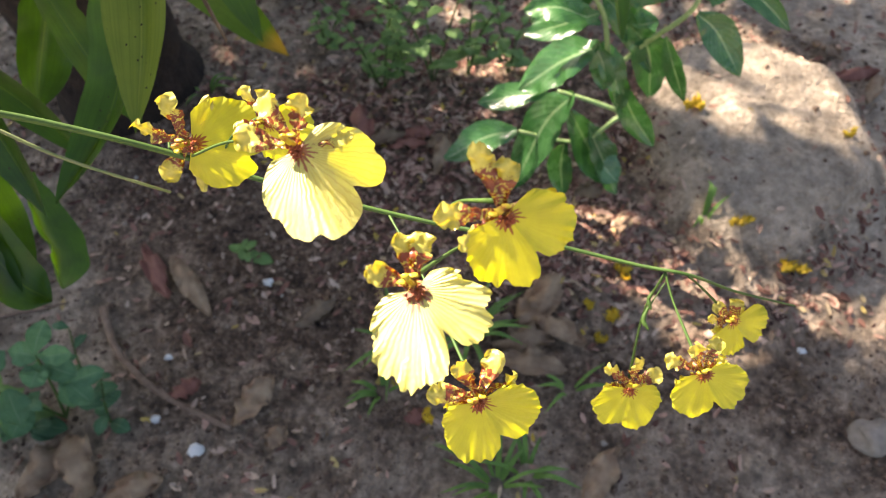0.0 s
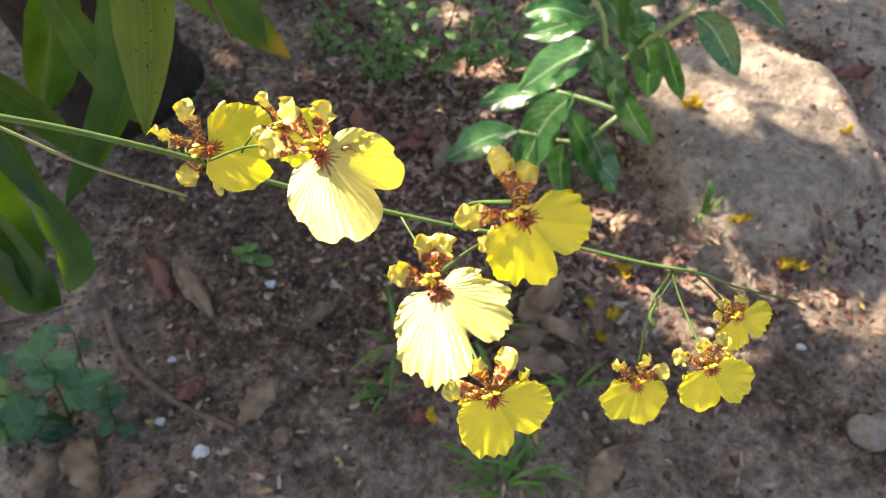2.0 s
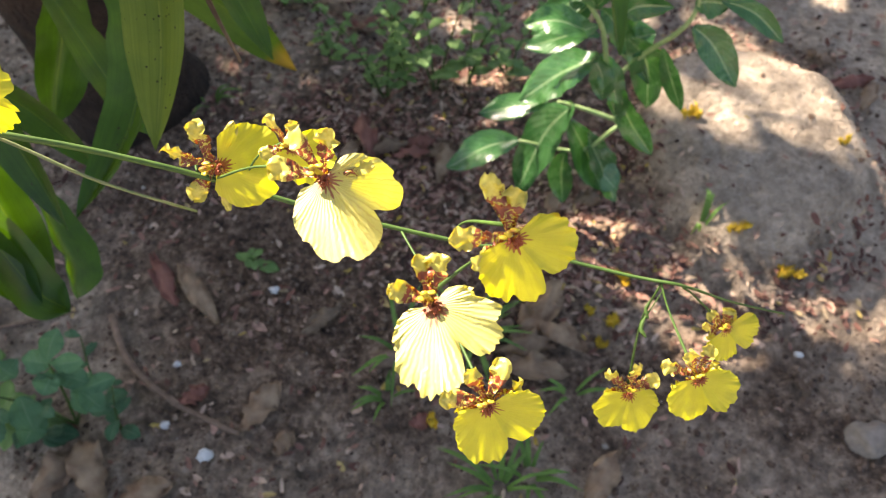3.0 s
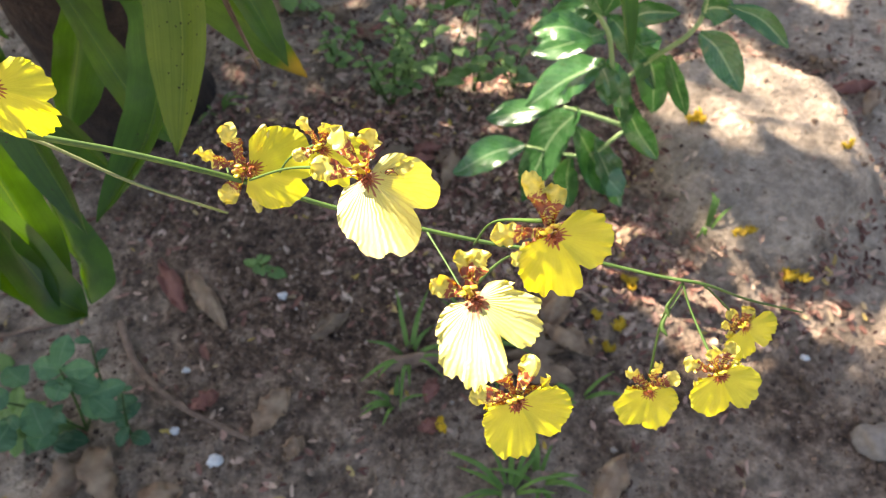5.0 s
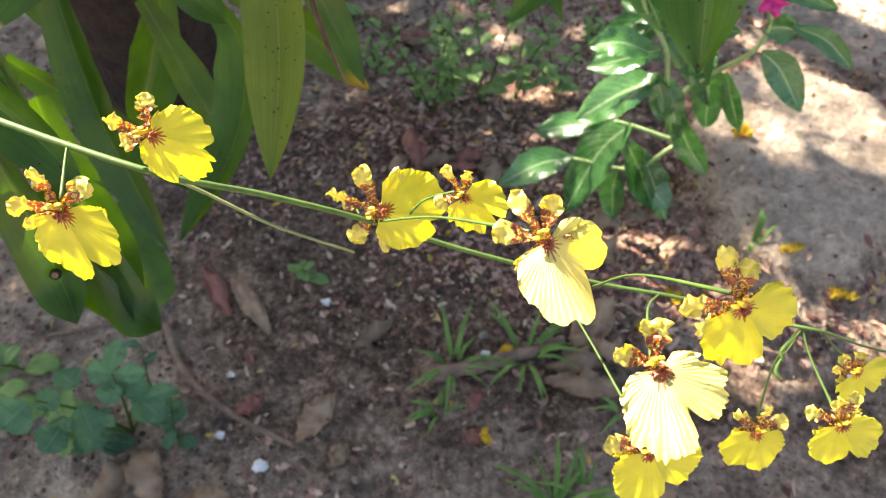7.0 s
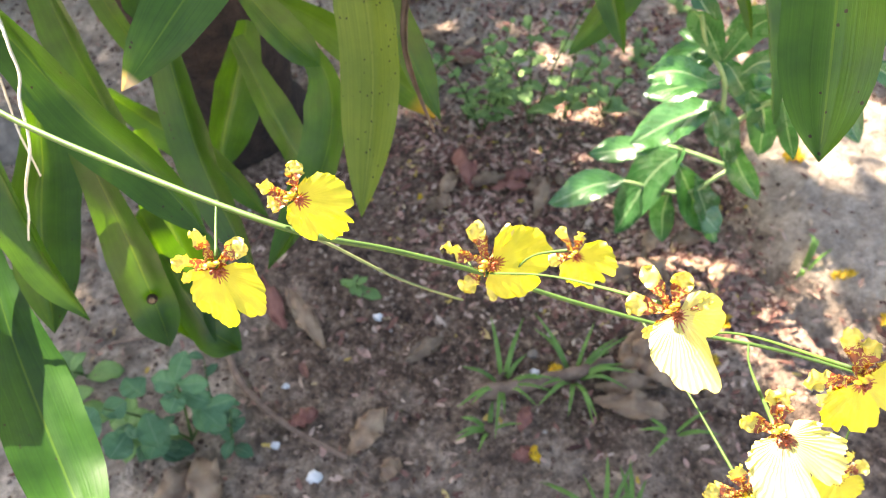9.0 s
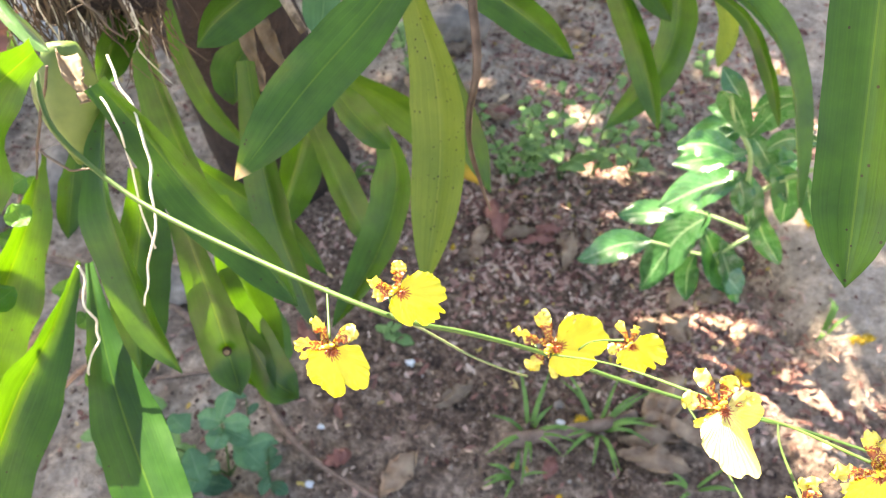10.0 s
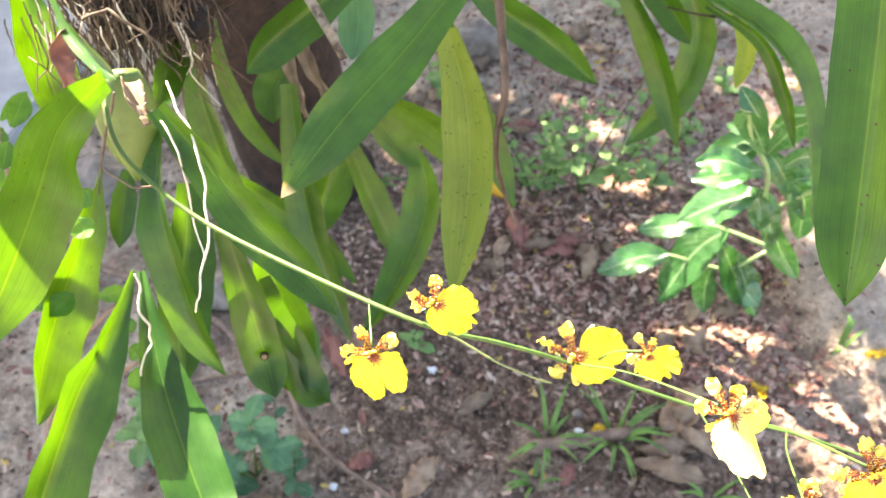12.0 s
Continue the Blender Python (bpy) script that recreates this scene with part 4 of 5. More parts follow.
flower((0.030, 0.296, 0.775), (0.713, -0.257, -0.653), (0.181, -0.831, 0.525), 0.0260, (0.000, 0.303, 0.743), 7, lobes=(0.95, 1.0), notch=0.3, notch_at=12, spread=104, raised=(-0.1, 0.3), ruffle=1.2)
flower((0.111, 0.216, 0.709), (0.397, -0.444, -0.803), (0.114, -0.844, 0.524), 0.0393, (0.068, 0.301, 0.713), 8, lobes=(1.0, 1.0), notch=0.42, notch_at=4, spread=100, raised=(0.05, -0.1), ruffle=1.2)
flower((0.184, 0.256, 0.632), (-0.032, -0.546, -0.837), (0.115, -0.834, 0.539), 0.0360, (0.191, 0.286, 0.694), 9, lobes=(0.92, 1.0), notch=0.3, notch_at=-6, spread=98, raised=(-0.05, -0.05))
flower((0.206, 0.244, 0.680), (0.459, -0.437, -0.774), (0.115, -0.834, 0.539), 0.0332, (0.191, 0.286, 0.694), 10, lobes=(1.0, 0.92), notch=0.4, notch_at=-4, spread=104, raised=(-0.05, 0.1), ruffle=1.2)
flower((0.231, 0.283, 0.656), (0.662, -0.303, -0.686), (0.167, -0.833, 0.528), 0.0314, (0.201, 0.284, 0.694), 11, lobes=(0.95, 0.92), notch=0.5, notch_at=-6, spread=84, raised=(0.0, -0.1), reach=0.8)


def bud(points, radius):
    line = spline(points, 6)
    bm = bmesh.new()
    tube(bm, [tuple(p) for p in line], [radius * 0.25, radius * 0.3, radius, radius * 1.15, radius * 0.4], 9, 4)
    part("bud", bm, STALK, orchid, "small green flower bud")


bud([(0.194, 0.292, 0.679), (0.188, 0.285, 0.673), (0.189, 0.280, 0.670)], 0.0009)
bud([(0.196, 0.292, 0.679), (0.186, 0.278, 0.668), (0.188, 0.272, 0.665)], 0.001)

# ---- second orchid, hanging from the limb overhead ----
hanging_orchid = thing("orchid", (0.2, 0.75, 1.3), "second orchid clump hanging from the limb overhead, long green leaves", "orchid")
strap_leaf(hanging_orchid, [(-0.009, 0.815, 0.710), (0.039, 0.799, 0.634), (0.071, 0.792, 0.564), (0.104, 0.760, 0.487)], 0.033, (-0.33, -0.94, 0.10), LEAF)
strap_leaf(hanging_orchid, [(0.061, 0.882, 0.675), (0.111, 0.861, 0.596), (0.102, 0.821, 0.525), (0.044, 0.785, 0.461)], 0.042, (-0.02, -0.87, 0.50), LEAF)
strap_leaf(hanging_orchid, [(0.018, 0.849, 0.671), (0.061, 0.827, 0.643), (0.097, 0.799, 0.611)], 0.032, (-0.33, -0.89, 0.30), LEAF)
strap_leaf(hanging_orchid, [(0.010, 0.726, 0.758), (0.100, 0.701, 0.736), (0.160, 0.679, 0.709), (0.195, 0.657, 0.661), (0.213, 0.626, 0.604), (0.218, 0.592, 0.559)], 0.031, (0.64, -0.50, 0.58), LEAF)
strap_leaf(hanging_orchid, [(0.094, 0.740, 0.701), (0.146, 0.713, 0.680), (0.178, 0.694, 0.634), (0.201, 0.671, 0.585)], 0.015, (-0.45, -0.88, 0.13), LEAF)
strap_leaf(hanging_orchid, [(0.090, 0.398, 0.986), (0.097, 0.369, 0.942), (0.103, 0.330, 0.890), (0.105, 0.290, 0.850)], 0.032, (-0.47, -0.68, 0.57), LEAF, base=0.9, shoulder=0.76)
strap_leaf(hanging_orchid, [(0.132, 0.820, 0.650), (0.155, 0.792, 0.617), (0.150, 0.765, 0.580)], 0.020, (-0.36, -0.77, 0.52), LEAF_PALE)
strap_leaf(hanging_orchid, [(0.125, 0.763, 0.749), (0.140, 0.748, 0.730), (0.148, 0.734, 0.710)], 0.016, (-0.35, -0.83, 0.42), LEAF)

part("twig", tube(bmesh.new(), [(0.061, 0.783, 0.668), (0.1, 0.765, 0.672), (0.137, 0.761, 0.675)], [0.001, 0.0012, 0.002], 7, 6, 0.3), BARK, hanging_orchid, "thin dark twig")

# ---- periwinkle ----
periwinkle = thing("periwinkle", (0.27, 0.97, 0), "glossy green periwinkle with pale midribs growing in the soil", "plant")


def oval_profile(v):
    return max(0.0, math.sin(math.pi * min(1.0, 0.04 + v * 0.96)) ** 0.75 * (0.72 + 0.42 * v)) if v < 0.995 else 0.08


def broad_leaf(parent, points, width, normal, material, fold=0.3):
    """One oval leaf with a pale midrib."""
    leaf_count[0] += 1
    k = leaf_count[0]
    part("leaf", ribbon(points, normal, width, oval_profile, fold=fold, wave=0.18, across=8, along=16, seed=k, twist=0.3 * math.sin(k * 1.9)), material, parent)


def periwinkle_stem(points, radius=0.0035):
    part("stem", tube(bmesh.new(), points, [radius, radius * 0.9, radius * 0.7], 8, 6, 0.08), STALK_PALE, periwinkle)


broad_leaf(periwinkle, [(0.245, 0.849, 0.361), (0.192, 0.851, 0.385), (0.150, 0.856, 0.373)], 0.041, (0.07, -0.52, 0.85), PERI)
broad_leaf(periwinkle, [(0.241, 0.847, 0.378), (0.198, 0.855, 0.354), (0.152, 0.861, 0.331)], 0.038, (-0.35, -0.6, 0.72), PERI, 0.15)
broad_leaf(periwinkle, [(0.250, 0.853, 0.324), (0.201, 0.860, 0.289), (0.151, 0.865, 0.231)], 0.065, (-0.5, -0.42, 0.76), PERI, 0.15)
broad_leaf(periwinkle, [(0.191, 0.862, 0.232), (0.141, 0.865, 0.219), (0.093, 0.866, 0.204)], 0.044, (-0.3, -0.35, 0.89), PERI, 0.15)
broad_leaf(periwinkle, [(0.152, 0.860, 0.153), (0.102, 0.860, 0.137), (0.043, 0.854, 0.093)], 0.056, (-0.3, -0.45, 0.84), PERI, 0.15)
broad_leaf(periwinkle, [(0.227, 0.859, 0.231), (0.188, 0.859, 0.168), (0.151, 0.842, 0.040)], 0.074, (-0.55, -0.45, 0.7), PERI, 0.12)
broad_leaf(periwinkle, [(0.225, 0.858, 0.197), (0.267, 0.846, 0.122), (0.310, 0.832, 0.071)], 0.065, (0.15, -0.66, 0.74), PERI, 0.15)
broad_leaf(periwinkle, [(0.243, 0.854, 0.323), (0.256, 0.842, 0.295), (0.260, 0.836, 0.262)], 0.038, (-0.35, -0.75, 0.56), PERI, 0.15)
broad_leaf(periwinkle, [(0.267, 0.853, 0.294), (0.285, 0.852, 0.247), (0.293, 0.850, 0.211)], 0.031, (-0.02, -1.00, 0.03), PERI)
broad_leaf(periwinkle, [(0.222, 0.853, 0.138), (0.220, 0.847, 0.090), (0.229, 0.835, 0.032)], 0.043, (-0.32, -0.94, 0.14), PERI)
broad_leaf(periwinkle, [(0.280, 0.844, 0.361), (0.313, 0.845, 0.314), (0.326, 0.845, 0.240)], 0.052, (0.16, -0.99, 0.05), PERI)
broad_leaf(periwinkle, [(0.262, 0.842, 0.390), (0.279, 0.835, 0.414), (0.321, 0.827, 0.422)], 0.034, (-0.37, -0.89, 0.25), PERI)
broad_leaf(periwinkle, [(0.235, 0.843, 0.406), (0.251, 0.826, 0.469), (0.272, 0.812, 0.502)], 0.038, (-0.35, -0.92, -0.16), PERI)
broad_leaf(periwinkle, [(0.235, 0.843, 0.406), (0.203, 0.833, 0.463), (0.177, 0.825, 0.498)], 0.039, (-0.00, -0.98, -0.19), PERI)
broad_leaf(periwinkle, [(0.324, 0.839, 0.349), (0.346, 0.840, 0.293), (0.370, 0.838, 0.240)], 0.028, (-0.25, -0.96, -0.09), PERI)
broad_leaf(periwinkle, [(0.341, 0.800, 0.416), (0.368, 0.789, 0.397), (0.401, 0.770, 0.352)], 0.042, (0.07, -0.88, 0.47), PERI)
broad_leaf(periwinkle, [(0.337, 0.804, 0.442), (0.350, 0.801, 0.448), (0.372, 0.795, 0.450)], 0.039, (-0.30, -0.93, 0.22), PERI)
broad_leaf(periwinkle, [(0.362, 0.798, 0.455), (0.399, 0.786, 0.446), (0.435, 0.771, 0.418)], 0.025, (-0.08, -0.88, 0.47), PERI)
broad_leaf(periwinkle, [(0.343, 0.805, 0.487), (0.367, 0.798, 0.493), (0.397, 0.789, 0.485)], 0.022, (-0.26, -0.91, 0.34), PERI)
broad_leaf(periwinkle, [(0.282, 0.852, 0.263), (0.311, 0.847, 0.200), (0.348, 0.837, 0.150)], 0.041, (-0.02, -0.99, 0.12), PERI)
broad_leaf(periwinkle, [(0.252, 0.854, 0.178), (0.285, 0.843, 0.113), (0.310, 0.828, 0.047)], 0.052, (0.45, -0.6, 0.66), PERI)
broad_leaf(periwinkle, [(0.242, 0.897, 0.403), (0.215, 0.899, 0.440), (0.195, 0.918, 0.460)], 0.032, (0.17, -0.87, 0.45), PERI)
broad_leaf(periwinkle, [(0.242, 0.897, 0.402), (0.201, 0.886, 0.380), (0.161, 0.886, 0.330)], 0.042, (-0.51, -0.56, 0.65), PERI)
broad_leaf(periwinkle, [(0.245, 0.893, 0.388), (0.203, 0.878, 0.354), (0.159, 0.880, 0.312)], 0.034, (-0.28, -0.85, 0.46), PERI)
broad_leaf(periwinkle, [(0.245, 0.897, 0.404), (0.271, 0.889, 0.438), (0.308, 0.891, 0.434)], 0.033, (-0.27, -0.88, 0.40), PERI)
broad_leaf(periwinkle, [(0.263, 0.873, 0.336), (0.289, 0.860, 0.348), (0.318, 0.866, 0.351)], 0.051, (-0.26, -0.74, 0.63), PERI)
broad_leaf(periwinkle, [(0.239, 0.897, 0.400), (0.211, 0.892, 0.408), (0.189, 0.905, 0.402)], 0.024, (-0.09, -0.75, 0.65), PERI)
broad_leaf(periwinkle, [(0.255, 0.868, 0.317), (0.268, 0.845, 0.294), (0.283, 0.837, 0.253)], 0.038, (0.14, -0.86, 0.48), PERI)
broad_leaf(periwinkle, [(0.248, 0.887, 0.372), (0.267, 0.869, 0.359), (0.319, 0.843, 0.286)], 0.032, (-0.17, -0.92, 0.34), PERI)
periwinkle_stem([(0.291, 0.854, 0.204), (0.263, 0.856, 0.301), (0.246, 0.850, 0.373), (0.208, 0.842, 0.440), (0.192, 0.830, 0.487)])
periwinkle_stem([(0.274, 0.856, 0.280), (0.302, 0.848, 0.330), (0.329, 0.806, 0.406), (0.341, 0.807, 0.439), (0.336, 0.811, 0.475)])
periwinkle_stem([(0.291, 0.854, 0.204), (0.245, 0.860, 0.219), (0.204, 0.865, 0.230)])
periwinkle_stem([(0.294, 0.853, 0.193), (0.243, 0.855, 0.137), (0.153, 0.863, 0.149)])

# pink blossom
bm = bmesh.new()
for k in range(5):
    a = k * 1.2566
    d = Vector((math.cos(a), math.sin(a) * 0.6, math.sin(a) * 0.8))
    o = Vector((0.337, 0.812, 0.478))
    tube(bm, [o, o + d * 0.009, o + d * 0.018], [0.002, 0.007, 0.003], 8, 4)
part("blossom", bm, PINK, periwinkle, "bright pink blossom")

# ---- broad-leaved weed ----
broadleaf_weed = thing("weed", (-0.45, 0.45, 0), "low weed with bluish-green oval leaves", "weed")


def weed_stem(points):
    part("stem", tube(bmesh.new(), points, [0.0022, 0.0018, 0.0012], 7, 6, 0.08), STALK, broadleaf_weed)


broad_leaf(broadleaf_weed, [(-0.448, 0.480, 0.150), (-0.442, 0.496, 0.164), (-0.438, 0.516, 0.170)], 0.031, (0.49, -0.52, 0.70), WEED)
broad_leaf(broadleaf_weed, [(-0.447, 0.480, 0.140), (-0.463, 0.478, 0.149), (-0.482, 0.480, 0.150)], 0.036, (0.24, -0.58, 0.78), WEED)
broad_leaf(broadleaf_weed, [(-0.446, 0.478, 0.140), (-0.425, 0.480, 0.144), (-0.407, 0.486, 0.140)], 0.029, (0.12, -0.57, 0.81), WEED)
broad_leaf(broadleaf_weed, [(-0.450, 0.476, 0.130), (-0.452, 0.459, 0.129), (-0.457, 0.445, 0.120)], 0.036, (0.20, -0.34, 0.92), WEED)
broad_leaf(broadleaf_weed, [(-0.450, 0.478, 0.120), (-0.428, 0.472, 0.119), (-0.408, 0.469, 0.110)], 0.034, (0.20, -0.13, 0.97), WEED)
broad_leaf(broadleaf_weed, [(-0.418, 0.463, 0.100), (-0.398, 0.471, 0.104), (-0.380, 0.481, 0.100)], 0.028, (0.26, -0.53, 0.80), WEED)
broad_leaf(broadleaf_weed, [(-0.422, 0.462, 0.100), (-0.403, 0.450, 0.099), (-0.387, 0.441, 0.090)], 0.033, (0.24, -0.06, 0.97), WEED)
broad_leaf(broadleaf_weed, [(-0.429, 0.470, 0.100), (-0.420, 0.452, 0.094), (-0.414, 0.437, 0.080)], 0.031, (0.20, -0.44, 0.87), WEED)
broad_leaf(broadleaf_weed, [(-0.501, 0.469, 0.120), (-0.514, 0.476, 0.129), (-0.531, 0.487, 0.130)], 0.041, (0.37, 0.10, 0.93), WEED)
broad_leaf(broadleaf_weed, [(-0.549, 0.436, 0.140), (-0.558, 0.416, 0.144), (-0.571, 0.399, 0.140)], 0.063, (0.33, -0.20, 0.92), WEED)
broad_leaf(broadleaf_weed, [(-0.548, 0.436, 0.120), (-0.533, 0.445, 0.124), (-0.522, 0.457, 0.120)], 0.036, (0.32, -0.40, 0.86), WEED)
broad_leaf(broadleaf_weed, [(-0.500, 0.451, 0.100), (-0.483, 0.428, 0.099), (-0.470, 0.408, 0.090)], 0.045, (0.37, 0.04, 0.93), WEED)
broad_leaf(broadleaf_weed, [(-0.516, 0.423, 0.100), (-0.521, 0.402, 0.104), (-0.529, 0.384, 0.100)], 0.048, (0.31, -0.11, 0.94), WEED)
broad_leaf(broadleaf_weed, [(-0.478, 0.445, 0.080), (-0.482, 0.419, 0.079), (-0.489, 0.396, 0.070)], 0.041, (0.39, -0.27, 0.88), WEED)
weed_stem([(-0.468, 0.451, 0.000), (-0.455, 0.466, 0.080), (-0.445, 0.476, 0.150)])
weed_stem([(-0.468, 0.451, 0.000), (-0.427, 0.461, 0.080)])
weed_stem([(-0.468, 0.451, 0.000), (-0.507, 0.450, 0.080), (-0.545, 0.441, 0.130)])

# ---- low shrub beside the orchid ----
shrub = thing("shrub", (-0.75, 0.62, 0), "small shrub with thin twigs and round green leaves", "shrub")


def shrub_stem(points):
    part("twig", tube(bmesh.new(), points, [0.004, 0.003, 0.0014], 7, 6, 0.15), TWIG, shrub)


broad_leaf(shrub, [(-0.539, 0.507, 0.705), (-0.527, 0.519, 0.714), (-0.522, 0.536, 0.716)], 0.014, (0.73, -0.56, 0.40), SHRUB)
broad_leaf(shrub, [(-0.543, 0.487, 0.691), (-0.536, 0.492, 0.699), (-0.537, 0.503, 0.699)], 0.018, (0.65, -0.52, 0.56), SHRUB)
broad_leaf(shrub, [(-0.489, 0.477, 0.628), (-0.480, 0.483, 0.634), (-0.477, 0.496, 0.632)], 0.016, (0.71, -0.56, 0.43), SHRUB)
broad_leaf(shrub, [(-0.490, 0.471, 0.624), (-0.480, 0.463, 0.618), (-0.477, 0.461, 0.605)], 0.016, (0.67, -0.34, 0.66), SHRUB)
broad_leaf(shrub, [(-0.490, 0.437, 0.529), (-0.476, 0.442, 0.530), (-0.469, 0.453, 0.523)], 0.021, (0.62, -0.64, 0.46), SHRUB)
broad_leaf(shrub, [(-0.534, 0.403, 0.545), (-0.526, 0.411, 0.551), (-0.525, 0.424, 0.549)], 0.015, (0.59, -0.39, 0.70), SHRUB)
broad_leaf(shrub, [(-0.452, 0.394, 0.480), (-0.448, 0.401, 0.488), (-0.450, 0.413, 0.487)], 0.018, (0.76, -0.33, 0.56), SHRUB)
broad_leaf(shrub, [(-0.446, 0.391, 0.475), (-0.443, 0.378, 0.474), (-0.445, 0.370, 0.464)], 0.020, (0.76, -0.24, 0.60), SHRUB)
broad_leaf(shrub, [(-0.531, 0.463, 0.658), (-0.530, 0.466, 0.670), (-0.538, 0.475, 0.675)], 0.018, (0.64, -0.49, 0.60), SHRUB)
broad_leaf(shrub, [(-0.506, 0.459, 0.599), (-0.505, 0.447, 0.599), (-0.510, 0.441, 0.590)], 0.015, (0.44, -0.47, 0.76), SHRUB)
broad_leaf(shrub, [(-0.554, 0.440, 0.585), (-0.546, 0.445, 0.590), (-0.546, 0.456, 0.588)], 0.017, (0.73, -0.45, 0.52), SHRUB)
broad_leaf(shrub, [(-0.479, 0.438, 0.494), (-0.470, 0.430, 0.491), (-0.467, 0.427, 0.480)], 0.018, (0.52, -0.41, 0.75), SHRUB)
broad_leaf(shrub, [(-0.350, 0.358, 0.784), (-0.344, 0.362, 0.786), (-0.339, 0.366, 0.788)], 0.016, (0.575, -0.508, 0.641), SHRUB)
broad_leaf(shrub, [(-0.347, 0.351, 0.778), (-0.342, 0.347, 0.774), (-0.336, 0.343, 0.769)], 0.018, (0.571, -0.482, 0.664), SHRUB)
broad_leaf(shrub, [(-0.469, 0.454, 0.753), (-0.465, 0.466, 0.761), (-0.461, 0.478, 0.769)], 0.02, (0.630, -0.553, 0.545), SHRUB)
broad_leaf(shrub, [(-0.473, 0.426, 0.733), (-0.472, 0.435, 0.739), (-0.472, 0.445, 0.746)], 0.02, (0.640, -0.509, 0.576), SHRUB)
broad_leaf(shrub, [(-0.398, 0.322, 0.690), (-0.390, 0.330, 0.695), (-0.382, 0.339, 0.699)], 0.02, (0.580, -0.398, 0.711), SHRUB)
shrub_stem([(-0.580, 0.270, 0.334), (-0.536, 0.388, 0.470), (-0.498, 0.445, 0.582), (-0.490, 0.478, 0.630)])
shrub_stem([(-0.536, 0.388, 0.470), (-0.545, 0.430, 0.556), (-0.531, 0.467, 0.661), (-0.543, 0.510, 0.712)])
shrub_stem([(-0.536, 0.388, 0.470), (-0.490, 0.426, 0.509), (-0.460, 0.454, 0.517)])
shrub_stem([(-0.536, 0.370, 0.398), (-0.475, 0.391, 0.455), (-0.447, 0.396, 0.478)])


# ---- small plants on the ground ----
def small_weed(x, y, height, leaves, size, seed, label="small pale green weed with many little leaves", material=WEED_PALE):
    rng = random.Random(seed)
    z = ground_height(x, y)
    plant = thing("small_weed", (x, y, z), label, "weed", "small weeds")
    for s in range(3 if leaves > 12 else 1):
        lx, ly = rng.gauss(0, 0.25) * height, rng.gauss(0, 0.25) * height
        pts = [(x, y, z - 0.01), (x + lx * 0.4, y + ly * 0.4, z + height * 0.5), (x + lx, y + ly, z + height * rng.uniform(0.8, 1.1))]
        part("stem", tube(bmesh.new(), pts, [0.0018, 0.0014, 0.0008], 6, 5), STALK, plant)
        line = spline(pts, 20)
        for k in range(leaves // (3 if leaves > 12 else 1)):
            v = 0.15 + 0.85 * k / max(1, leaves // (3 if leaves > 12 else 1) - 1)
            p = line[min(20, int(v * 20))]
            a = k * 2.4 + rng.uniform(-0.4, 0.4)
            l = size * (1.25 - 0.6 * v) * rng.uniform(0.8, 1.2)
            d = Vector((math.cos(a), math.sin(a), rng.uniform(0.0, 0.45)))
            pts2 = [p, p + d * l * 0.5 + Vector((0, 0, 0.1 * l)), p + d * l - Vector((0, 0, 0.12 * l))]
            part("leaf", ribbon(pts2, (d.x * -0.3, d.y * -0.3, 1), l * 0.64, oval_profile, fold=0.25, wave=0.2, across=4, along=8, seed=k + seed), material, plant, thick=0.0004)


def grass_tuft(x, y, blades, length, seed, label="small tuft of green grass", spread=1.0):
    rng = random.Random(seed)
    z = ground_height(x, y)
    tuft = thing("grass_tuft", (x, y, z), label, "grass", "grass tufts")
    for k in range(blades):
        a = rng.uniform(0, 6.3)
        d = Vector((math.cos(a), math.sin(a), 0)) * spread
        l = length * rng.uniform(0.6, 1.15)
        b = Vector((x, y, z - 0.005)) + d * 0.006
        pts = [b, b + d * l * 0.35 + Vector((0, 0, l * 0.4)), b + d * l * 0.8 + Vector((0, 0, l * rng.uniform(0.2, 0.55)))]
        part("blade", ribbon(pts, (-d.x * 0.4, -d.y * 0.4, 1), rng.uniform(0.005, 0.008), lambda v: min(1, v * 5 + 0.3) * (1 - v ** 3), fold=0.4, across=4, along=10, seed=k), GRASS, tuft, thick=0.0003)


def dry_leaf(x, y, length, width, turn, curl, material=DRY, label="curled dry brown leaf lying on the soil", lift=0.006, group="dry leaves"):
    z = ground_height(x, y) + lift
    c, s = math.cos(radians(turn)), math.sin(radians(turn))
    pts = [(x - c * length / 2, y - s * length / 2, z), (x, y, z + curl * length * 0.25), (x + c * length / 2, y + s * length / 2, z + curl * length * 0.1)]
    bm = ribbon(pts, (0.15 * s, -0.15 * c, 1), width, oval_profile, fold=-0.5 * curl - 0.1, wave=0.7, across=8, along=14, seed=x * 31 + y * 17, twist=curl)
    tagged(part("dry_leaf", bm, material, None, thick=0.0007), label, "dry leaf", group)


